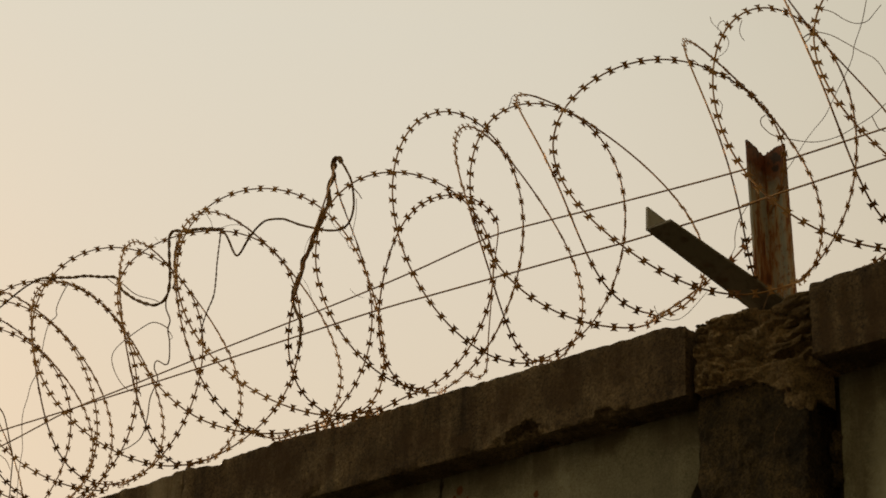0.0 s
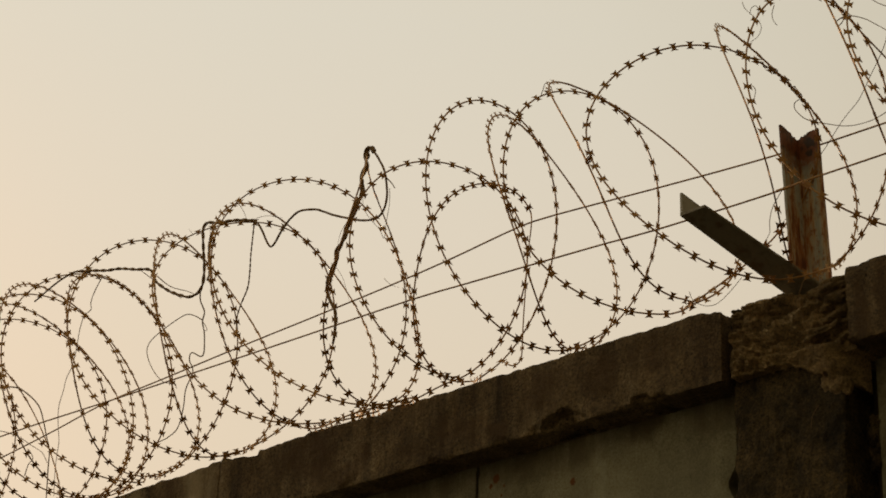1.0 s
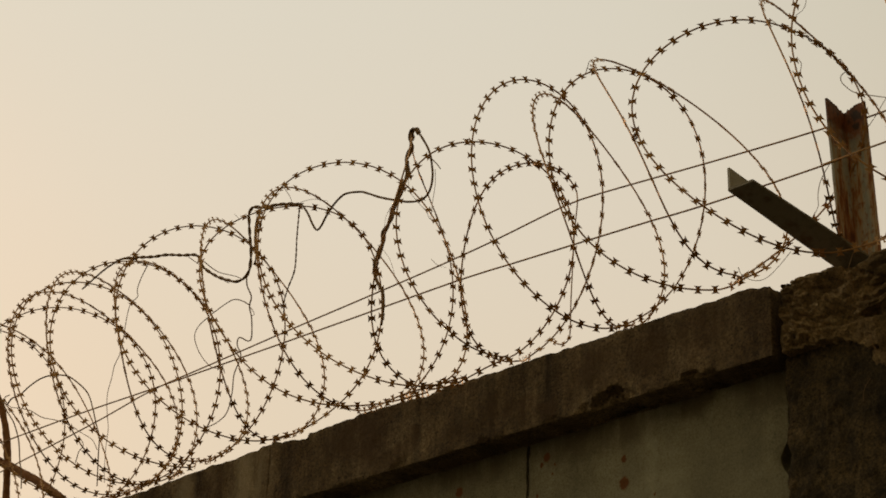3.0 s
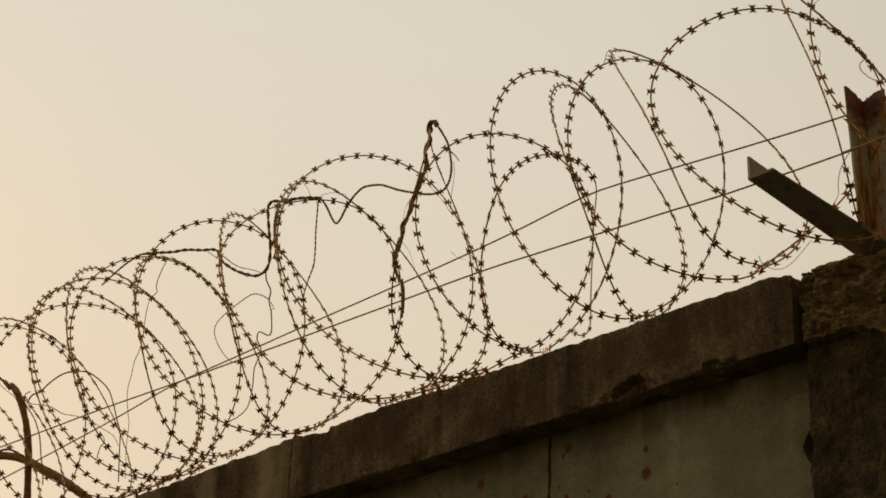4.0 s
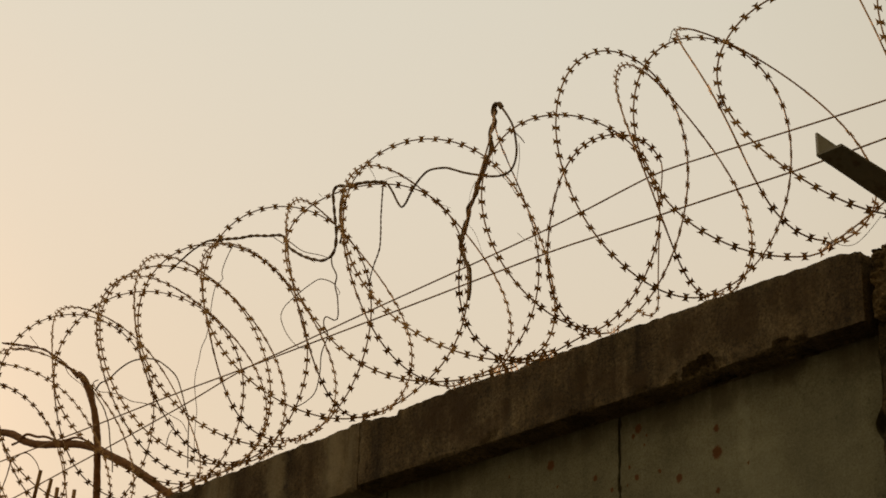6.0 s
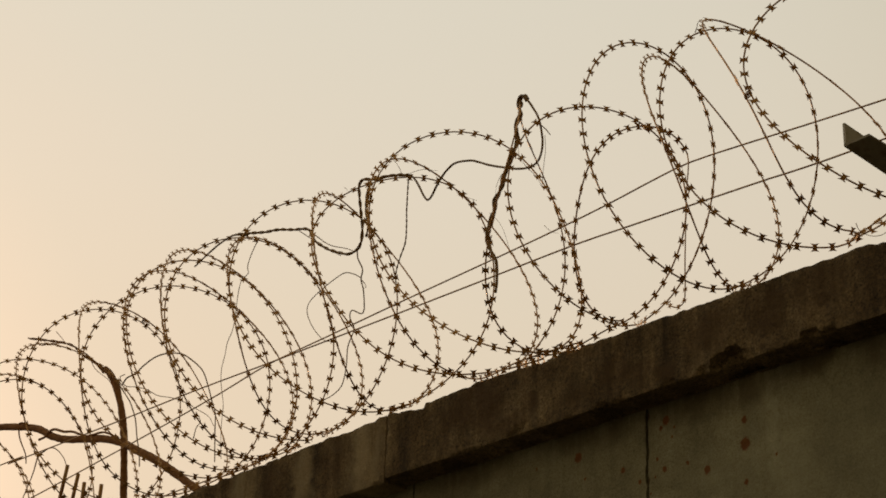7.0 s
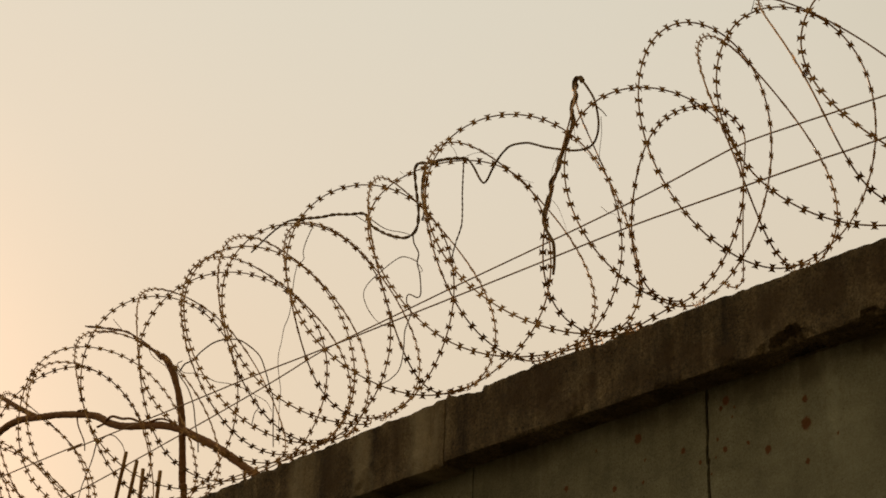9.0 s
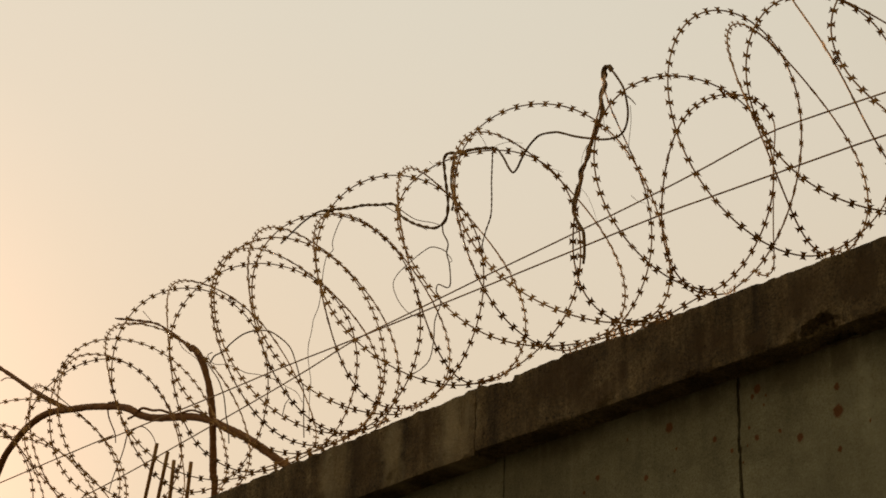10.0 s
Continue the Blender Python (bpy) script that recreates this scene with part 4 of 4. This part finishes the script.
carry = 0.0
NEAR = range(45, 52)
for k, pts in enumerate(PATHS):
    bm = bmesh.new()
    tube(bm, pts, 0.0018, 6)
    turn = part("turn", bm, RAZOR, coil, "", True)
    start, pitch = BARB_START.get(k, (carry, BARB_STEP))
    places, carry = barb_places(pts, start, pitch, TURNS[k], REAR_TWIST.get(k, 0.28), (0.58, 0.0262) if k == 49 else None)
    if k in NEAR:
        for m in places:
            ob = new("barb", BARB)
            ob.parent = turn
            ob.matrix_parent_inverse = turn.matrix_world.inverted()
            ob.matrix_world = m
    else:
        vs, fs = [], []
        for m in places:
            base = len(vs)
            vs += [m @ v for v in BARB_V]
            fs += [tuple(i + base for i in f) for f in BARB_F]
        me = bpy.data.meshes.new("barbing")
        me.from_pydata(vs, [], fs)
        me.materials.append(RAZOR)
        ob = new("barbing", me)
        ob.parent = turn
        ob.matrix_parent_inverse = turn.matrix_world.inverted()
        tagged(ob, kind="stuff")


# the small turn's tape hangs down from its kink, seen on edge, and ends in a hook
hanging = smooth_path([TURNS[49].at(213), (-2.672, 3.10, 3.717), (-2.674, 3.10, 3.689), (-2.678, 3.10, 3.657), (-2.682, 3.10, 3.61), (-2.685, 3.10, 3.543), (-2.688, 3.10, 3.476), (-2.689, 3.10, 3.416), (-2.692, 3.10, 3.391), (-2.702, 3.10, 3.382), (-2.716, 3.10, 3.382), (-2.732, 3.10, 3.391), (-2.743, 3.10, 3.401)], 0.008)
bm = bmesh.new()
tube(bm, hanging, 0.0016, 6)
loose_end = part("loose_end", bm, RAZOR, coil, "cut end of the tape hanging down to a hook", True)
for i in range(len(hanging) - 12, len(hanging) - 1, 3):
    t = (hanging[i + 1] - hanging[i - 1]).normalized()
    c = Vector((0, 1, 0))
    w = t.cross(c)
    ob = new("barb", BARB)
    ob.parent = loose_end
    ob.matrix_parent_inverse = loose_end.matrix_world.inverted()
    ob.matrix_world = Matrix(((t.x, w.x, c.x, hanging[i].x), (t.y, w.y, c.y, hanging[i].y), (t.z, w.z, c.z, hanging[i].z), (0, 0, 0, 1))) @ Matrix.Scale(0.7, 4)


# ---- wire clips that bind neighbouring turns ----
def closest(a, b):
    best = None
    for p in a:
        for q in b:
            d = (p - q).length
            if best is None or d < best[0]:
                best = (d, p, q)
    return best


for k in range(40, 74):
    d, p, q = closest(PATHS[k][14:60:2], PATHS[k + 1][14:60:2])
    if d > 0.014:
        continue
    c = (p + q) * 0.5
    i = min(range(len(PATHS[k])), key=lambda j: (PATHS[k][j] - c).length)
    t = (PATHS[k][min(i + 1, len(PATHS[k]) - 1)] - PATHS[k][max(i - 1, 0)]).normalized()
    u = p - q
    u = (u - t * u.dot(t)).normalized() if u.length > 0.002 else t.cross(Vector((0.3, 0.9, 0.2))).normalized()
    w = t.cross(u)
    bm = bmesh.new()
    turns_n, reach, snug = 3.5, d * 0.5 + 0.0028, 0.0030
    tube(bm, [c + t * (0.011 * (s / 40 - 0.5)) + u * reach * math.cos(s * turns_n * 2 * math.pi / 40) + w * snug * math.sin(s * turns_n * 2 * math.pi / 40) for s in range(41)], 0.0011, 5)
    part("clip", bm, RAZOR, coil, "wound wire clip joining two turns", True)


# ---- dead climbing plants in the coil ----
def stem_knot(parent, c, r, seed):
    """A swollen knot on a stem."""
    bm = bmesh.new()
    bmesh.ops.create_icosphere(bm, subdivisions=3, radius=r)
    for v in bm.verts:
        v.co = Vector(c) + Vector((v.co.x * 0.8, v.co.y * 0.8, v.co.z * 1.5)) * (1 + 0.35 * fbm(v.co * 200 + Vector((seed, 0, 0)), 3))
    part("knot", bm, STEM, parent, "", True)


def upright(flat, y):
    return [Vector((x, y, z)) for x, z in flat]


def stem(parent, name, flat, y, r, seed=0.0, mat=STEM, taper=0.35, label=""):
    """A dry stem through the given places on an upright plane, thinning to its end."""
    bm = bmesh.new()
    tube(bm, smooth_path(upright(flat, y), 0.006), lambda u: r * (1 - taper * u) * (1 + 0.12 * noise.noise(Vector((u * 40, seed, 0)))), 8, 0.14, seed)
    return part(name, bm, mat, parent, label, True)


def twisted(parent, name, flat, y, r, seed, mat=STEM, pitch=0.045, label=""):
    """Two dry stems wound round one another."""
    path = smooth_path(upright(flat, y), 0.004)
    for s in (0.0, math.pi):
        run, pts = 0.0, []
        for i, p in enumerate(path):
            t = (path[min(i + 1, len(path) - 1)] - path[max(i - 1, 0)]).normalized()
            if i:
                run += (p - path[i - 1]).length
            a = t.cross(Vector((0, 1, 0.2))).normalized()
            b = t.cross(a)
            ph = s + run / pitch * 2 * math.pi
            pts.append(p + (a * math.cos(ph) + b * math.sin(ph)) * r * 0.75)
        bm = bmesh.new()
        tube(bm, pts, r, 7, 0.4, seed + s)
        part(name, bm, mat, parent, label, True)


# loose fibres of the vine
HAIRS = ([(-2.949, 3.674), (-2.964, 3.652), (-2.969, 3.619)],
         [(-2.985, 3.590), (-2.966, 3.571), (-2.945, 3.542), (-2.928, 3.502), (-2.919, 3.476)],
         [(-2.819, 3.504), (-2.798, 3.483), (-2.774, 3.470)],
         [(-3.060, 3.655), (-3.024, 3.633)],
         [(-3.484, 3.829), (-3.462, 3.806)])
vine = thing("dry_vine", (-3.2, 2.80, 3.30), "withered brown vine wound through the razor wire coil", "vine")
twisted(vine, "twisted_stem", [(-2.985, 3.555), (-2.977, 3.576), (-2.968, 3.593), (-2.969, 3.614), (-2.957, 3.628), (-2.947, 3.644), (-2.944, 3.661), (-2.933, 3.681), (-2.922, 3.702), (-2.912, 3.719), (-2.902, 3.737), (-2.905, 3.754), (-2.909, 3.774), (-2.902, 3.789), (-2.894, 3.801), (-2.900, 3.828), (-2.896, 3.843), (-2.885, 3.844), (-2.874, 3.829)], 2.80, 0.0034, 1.0, pitch=0.10)
stem(vine, "stem", [(-2.985, 3.558), (-2.991, 3.539), (-2.991, 3.525), (-2.983, 3.505), (-2.972, 3.486), (-2.962, 3.469), (-2.958, 3.441), (-2.958, 3.415), (-2.961, 3.392)], 2.80, 0.0042, 1.5, taper=0.3)
stem(vine, "stem", [(-2.881, 3.839), (-2.861, 3.810), (-2.841, 3.775), (-2.832, 3.746), (-2.826, 3.709), (-2.830, 3.679), (-2.843, 3.662), (-2.867, 3.659), (-2.898, 3.667), (-2.933, 3.682), (-2.987, 3.708), (-3.023, 3.729), (-3.051, 3.743), (-3.097, 3.754), (-3.122, 3.748), (-3.140, 3.736), (-3.159, 3.717), (-3.173, 3.698), (-3.186, 3.691), (-3.200, 3.706), (-3.217, 3.736), (-3.234, 3.762), (-3.252, 3.778), (-3.288, 3.791), (-3.337, 3.803), (-3.373, 3.806)], 2.8, 0.0025, 2.0, taper=0.0)
twisted(vine, "twisted_stem", [(-3.235, 3.765), (-3.278, 3.780), (-3.318, 3.790), (-3.353, 3.796), (-3.378, 3.805), (-3.394, 3.809), (-3.406, 3.800), (-3.405, 3.782), (-3.402, 3.763), (-3.397, 3.739), (-3.392, 3.712), (-3.387, 3.689), (-3.386, 3.665), (-3.389, 3.644), (-3.402, 3.630), (-3.430, 3.628), (-3.463, 3.642), (-3.511, 3.668), (-3.562, 3.708), (-3.579, 3.738), (-3.606, 3.752), (-3.640, 3.761), (-3.678, 3.774), (-3.711, 3.784), (-3.756, 3.793), (-3.802, 3.806), (-3.873, 3.825)], 2.78, 0.0023, 3.0, pitch=0.06)
stem(vine, "stem", [(-3.84, 3.815), (-3.894, 3.834), (-3.933, 3.832), (-3.966, 3.826), (-4.005, 3.814), (-4.034, 3.803), (-4.053, 3.797)], 2.79, 0.0026, 3.5, taper=0.2)
twisted(vine, "twisted_stem", [(-3.357, 3.795), (-3.371, 3.755), (-3.370, 3.710), (-3.359, 3.678), (-3.366, 3.649)], 2.775, 0.0018, 4.0)
stem(vine, "tendril", [(-3.570, 3.726), (-3.535, 3.697), (-3.503, 3.676), (-3.451, 3.652), (-3.420, 3.634)], 2.79, 0.0013, 5.0)
stem(vine, "tendril", [(-3.632, 3.758), (-3.589, 3.725), (-3.545, 3.692), (-3.502, 3.661), (-3.471, 3.640)], 2.79, 0.001, 6.0)
stem(vine, "tendril", [(-3.722, 3.833), (-3.717, 3.802), (-3.697, 3.766), (-3.701, 3.740), (-3.689, 3.704), (-3.683, 3.652), (-3.694, 3.643), (-3.730, 3.663), (-3.736, 3.644), (-3.718, 3.609), (-3.738, 3.566), (-3.740, 3.515), (-3.753, 3.468), (-3.785, 3.451), (-3.820, 3.446)], 3.05, 0.0019, 7.0)
stem(vine, "tendril", [(-3.701, 3.740), (-3.686, 3.723), (-3.680, 3.711), (-3.690, 3.711)], 3.05, 0.0011, 8.0)
stem(vine, "tendril", [(-3.699, 3.742), (-3.730, 3.763), (-3.764, 3.777), (-3.801, 3.773), (-3.851, 3.759), (-3.897, 3.740), (-3.908, 3.711), (-3.878, 3.657), (-3.829, 3.609), (-3.785, 3.595), (-3.775, 3.578)], 3.05, 0.0014, 9.0)
twisted(vine, "tendril", [(-3.447, 3.904), (-3.448, 3.871), (-3.449, 3.820), (-3.447, 3.774), (-3.449, 3.731), (-3.467, 3.693), (-3.478, 3.659), (-3.475, 3.621)], 2.97, 0.0012, 10.0, pitch=0.03)
stem(vine, "tendril", [(-3.315, 3.845), (-3.291, 3.814), (-3.272, 3.782), (-3.243, 3.782), (-3.205, 3.776), (-3.157, 3.755)], 2.8, 0.0007, 11.0)
stem(vine, "tendril", [(-4.336, 4.112), (-4.357, 4.085), (-4.373, 4.055), (-4.376, 4.035), (-4.370, 4.020), (-4.380, 4.013), (-4.400, 4.005), (-4.410, 3.973), (-4.414, 3.931), (-4.416, 3.896), (-4.425, 3.856), (-4.443, 3.827), (-4.450, 3.789), (-4.460, 3.754), (-4.459, 3.720), (-4.451, 3.683), (-4.439, 3.638), (-4.440, 3.596), (-4.438, 3.546), (-4.429, 3.478)], 3.2, 0.0013, 12.0)
stem(vine, "tendril", [(-2.837, 3.756), (-2.815, 3.732), (-2.803, 3.715)], 2.8, 0.0015, 13.0)
stem(vine, "tendril", [(-2.819, 3.720), (-2.817, 3.681), (-2.823, 3.639), (-2.827, 3.602), (-2.842, 3.627), (-2.874, 3.664), (-2.896, 3.698), (-2.901, 3.735), (-2.912, 3.759)], 2.8, 0.0007, 14.0)

stem_knot(vine, (-2.989, 2.80, 3.545), 0.0078, 1.0)
stem_knot(vine, (-2.953, 2.80, 3.640), 0.0050, 2.0)
stem_knot(vine, (-2.905, 2.80, 3.765), 0.0050, 3.0)
stem_knot(vine, (-2.893, 2.80, 3.825), 0.0055, 4.0)

for k, hair in enumerate(HAIRS):
    stem(vine, "fibre", hair, 2.80, 0.0006, 40.0 + k, taper=0.5)

tendrils = thing("dry_creeper", (-1.75, 2.92, 3.32), "thin dry creeper tendrils curling through the razor wire above the bracket", "vine")
for k, a, b, turns_n in ((44, 44, 54, 9), (43, 43, 50, 6)):
    line = smooth_path(PATHS[k][a:b], 0.004)
    wound = []
    for i, p in enumerate(line):
        t = (line[min(i + 1, len(line) - 1)] - line[max(i - 1, 0)]).normalized()
        u = t.cross(Vector((0.2, 0.3, 0.9))).normalized()
        w = t.cross(u)
        ph = i / len(line) * turns_n * 2 * math.pi + noise.noise(p * 40)
        wound.append(p + (u * math.cos(ph) + w * math.sin(ph)) * (0.0036 + 0.0018 * noise.noise(p * 70)))
    bm = bmesh.new()
    tube(bm, smooth_path(wound, 0.002), 0.0013, 6, 0.3, k)
    part("tendril", bm, STEM, tendrils, "dry tendril wound tightly round the strand", True)
stem(tendrils, "tendril", [(-1.733, 3.826), (-1.697, 3.805), (-1.668, 3.775), (-1.644, 3.757), (-1.621, 3.753), (-1.602, 3.767), (-1.590, 3.777)], 2.9, 0.0009, 3.0, taper=0.2)
stem(tendrils, "tendril", [(-1.620, 3.800), (-1.632, 3.755), (-1.650, 3.712), (-1.656, 3.686), (-1.673, 3.654), (-1.693, 3.624), (-1.718, 3.585), (-1.743, 3.564), (-1.762, 3.546), (-1.794, 3.509), (-1.807, 3.498)], 2.9, 0.0008, 4.0, taper=0.2)
stem(tendrils, "tendril", [(-1.747, 3.772), (-1.729, 3.771), (-1.699, 3.753), (-1.670, 3.726), (-1.641, 3.697), (-1.613, 3.671), (-1.599, 3.650), (-1.589, 3.626)], 2.9, 0.0009, 5.0, taper=0.2)
stem(tendrils, "tendril", [(-1.845, 3.632), (-1.856, 3.628), (-1.857, 3.616), (-1.847, 3.600), (-1.829, 3.581), (-1.792, 3.560), (-1.744, 3.538), (-1.697, 3.532), (-1.661, 3.539), (-1.622, 3.550), (-1.592, 3.566)], 2.9, 0.0009, 6.0, taper=0.2)
stem(tendrils, "tendril", [(-1.622, 3.550), (-1.617, 3.537), (-1.610, 3.520), (-1.596, 3.509)], 2.9, 0.0009, 7.0, taper=0.2)
stem(tendrils, "tendril", [(-1.968, 3.900), (-1.964, 3.885), (-1.951, 3.867), (-1.940, 3.852)], 2.9, 0.0007, 8.0, taper=0.2)
stem(tendrils, "tendril", [(-1.951, 3.864), (-1.948, 3.876), (-1.937, 3.879), (-1.931, 3.866), (-1.935, 3.853)], 2.9, 0.0007, 9.0, taper=0.2)
stem(tendrils, "tendril", [(-1.934, 3.845), (-1.926, 3.829), (-1.927, 3.816), (-1.935, 3.805), (-1.951, 3.800)], 2.9, 0.0007, 10.0, taper=0.2)
stem(tendrils, "tendril", [(-1.894, 3.863), (-1.900, 3.844), (-1.897, 3.827), (-1.889, 3.814)], 2.9, 0.0008, 11.0, taper=0.2)
stem(tendrils, "tendril", [(-1.950, 3.701), (-1.943, 3.689), (-1.945, 3.675), (-1.949, 3.665)], 2.9, 0.0008, 12.0, taper=0.2)
stem(tendrils, "tendril", [(-1.737, 3.773), (-1.750, 3.773), (-1.760, 3.767), (-1.752, 3.759), (-1.743, 3.765)], 2.9, 0.0012, 13.0, taper=0.2)
stem(tendrils, "tendril", [(-1.886, 3.458), (-1.897, 3.445), (-1.913, 3.423), (-1.920, 3.397), (-1.921, 3.372), (-1.932, 3.358), (-1.939, 3.347)], 2.9, 0.0008, 14.0, taper=0.2)
stem(tendrils, "tendril", [(-2.104, 3.305), (-2.096, 3.286), (-2.073, 3.268), (-2.049, 3.262), (-2.029, 3.268), (-2.005, 3.284), (-1.985, 3.300)], 2.9, 0.0007, 15.0, taper=0.2)
stem(tendrils, "tendril", [(-2.012, 3.818), (-1.992, 3.795), (-1.981, 3.783), (-1.972, 3.786)], 2.9, 0.0007, 16.0, taper=0.2)
stem(tendrils, "tendril", [(-2.355, 3.759), (-2.350, 3.770), (-2.347, 3.780), (-2.339, 3.782)], 2.75, 0.0009, 25.0)
for k, (strand_y, flat) in enumerate(((2.952, [(-1.881, 3.294), (-1.890, 3.274), (-1.897, 3.250), (-1.890, 3.214), (-1.887, 3.195), (-1.882, 3.175)]),
                                      (2.955, [(-1.863, 3.118), (-1.857, 3.099), (-1.848, 3.076)]),
                                      (2.975, [(-1.878, 3.044), (-1.888, 3.033), (-1.894, 3.020), (-1.895, 3.004)]))):
    stem(tendrils, "fibre", flat, strand_y, 0.0007, 60.0 + k, taper=0.3)

far_vine = thing("dry_vine", (-4.2, 2.86, 3.30), "thin dry vine looping over the far turns of the coil", "vine")
stem(far_vine, "tendril", [(-4.720, 3.730), (-4.700, 3.745), (-4.660, 3.747), (-4.621, 3.762), (-4.568, 3.772), (-4.514, 3.767), (-4.447, 3.747), (-4.392, 3.712), (-4.341, 3.668), (-4.312, 3.619), (-4.290, 3.572), (-4.268, 3.526), (-4.263, 3.476), (-4.253, 3.387)], 3.05, 0.0023, 33.0)
stem(far_vine, "tendril", [(-4.640, 3.700), (-4.597, 3.682), (-4.540, 3.649), (-4.472, 3.624), (-4.404, 3.592), (-4.351, 3.559), (-4.298, 3.526), (-4.270, 3.491)], 3.05, 0.0013, 26.0)
stem(far_vine, "tendril", [(-4.713, 3.759), (-4.735, 3.758), (-4.731, 3.747), (-4.715, 3.730), (-4.691, 3.716), (-4.640, 3.702)], 3.05, 0.0014, 8.0)
stem(far_vine, "tendril", [(-4.148, 3.383), (-4.139, 3.411), (-4.123, 3.424), (-4.143, 3.451)], 2.9, 0.0014, 9.0)
stem(far_vine, "tendril", [(-4.752, 3.756), (-4.719, 3.715), (-4.677, 3.670), (-4.653, 3.633), (-4.636, 3.599), (-4.621, 3.545), (-4.604, 3.499), (-4.596, 3.456)], 3.05, 0.0019, 34.0, taper=0.1)

# ---- leafless shrub that grows behind the wall ----
shrub = thing("leafless_shrub", (-4.9, 3.27, 0.0), "bare brown shrub with bent branches standing behind the wall", "shrub")
stem(shrub, "branch", [(-6.602, 4.371), (-6.324, 4.212), (-6.191, 4.133), (-6.063, 4.056), (-5.939, 3.987), (-5.821, 3.926)], 3.24, 0.0062, 21.0, BARK, -0.45)
stem(shrub, "branch", [(-6.298, 3.691), (-6.226, 3.836), (-6.166, 3.886), (-6.072, 3.930), (-5.949, 3.945), (-5.803, 3.921), (-5.643, 3.889), (-5.463, 3.838), (-5.375, 3.792), (-5.282, 3.757), (-5.093, 3.712), (-4.986, 3.674), (-4.879, 3.618), (-4.775, 3.561), (-4.568, 3.426), (-4.437, 3.335), (-4.20, 3.05), (-4.05, 2.2), (-4.02, 0.0)], 3.24, 0.0115, 22.0, BARK, -0.2)
stem(shrub, "trunk", [(-4.88, 0.0), (-4.90, 1.5), (-4.915, 2.6), (-4.926, 3.396), (-4.942, 3.494), (-4.967, 3.667), (-4.992, 3.763), (-5.037, 3.861), (-5.080, 3.918), (-5.110, 3.942)], 3.24, 0.0118, 23.0, BARK, 0.1)
twisted(shrub, "twig", [(-5.009, 3.875), (-5.088, 3.937), (-5.172, 3.991), (-5.235, 4.040), (-5.313, 4.077), (-5.405, 4.110), (-5.510, 4.147)], 3.20, 0.0024, 24.0, BARK, 0.12)
stem(shrub, "twig", [(-5.023, 3.888), (-5.091, 3.949), (-5.166, 4.002), (-5.248, 4.047), (-5.320, 4.069), (-5.393, 4.083)], 3.18, 0.0030, 25.0, BARK)
stem(shrub, "twig", [(-5.379, 3.797), (-5.345, 3.803), (-5.285, 3.780), (-5.237, 3.768), (-5.156, 3.734), (-5.065, 3.723), (-4.981, 3.683)], 3.23, 0.0045, 27.0, BARK)
stem(shrub, "twig", [(-5.490, 3.853), (-5.543, 3.875), (-5.555, 3.868), (-5.540, 3.822), (-5.496, 3.760), (-5.484, 3.724)], 3.23, 0.0028, 32.0, BARK)
stem(shrub, "twig", [(-5.424, 3.788), (-5.379, 3.790), (-5.368, 3.796)], 3.23, 0.0040, 29.0, BARK)
stem(shrub, "twig", [(-5.406, 3.737), (-5.359, 3.744), (-5.320, 3.732), (-5.273, 3.694), (-5.246, 3.655)], 3.23, 0.0020, 29.0, BARK)
stem(shrub, "twig", [(-5.417, 3.745), (-5.437, 3.679), (-5.477, 3.611), (-5.494, 3.563)], 3.23, 0.0022, 27.0, BARK)

stem(shrub, "twig", [(-5.350, 4.124), (-5.312, 4.090), (-5.290, 4.070)], 3.20, 0.0012, 41.0, BARK)
stem(shrub, "twig", [(-5.160, 3.990), (-5.139, 3.976), (-5.102, 3.928), (-5.019, 3.867), (-4.985, 3.82)], 3.20, 0.0013, 42.0, BARK)
stem(shrub, "twig", [(-6.305, 4.159), (-6.266, 4.159), (-6.200, 4.135), (-6.166, 4.117)], 3.24, 0.0022, 43.0, BARK)


def rod(x1, z1, x0, z0):
    """A straight rusty bar, leaning, from the ground behind the wall."""
    top, low = Vector((x1, 3.23, z1)), Vector((x0, 3.23, z0))
    foot = top + (low - top) * (top.z / (top.z - low.z))
    bm = bmesh.new()
    tube(bm, [foot.lerp(top, i / 60) for i in range(61)], 0.0060, 10, 0.06, x1)
    ob = to_object("steel_rod", bm, WIRE, smooth=True)
    return tagged(ob, "thin rusty steel rod standing upright behind the wall", "rod", "rods behind the wall")


rod(-5.243, 3.662, -5.287, 3.474)
rod(-5.179, 3.619, -5.215, 3.457)
rod(-5.141, 3.583, -5.147, 3.442)
rod(-5.048, 3.555, -5.056, 3.422)
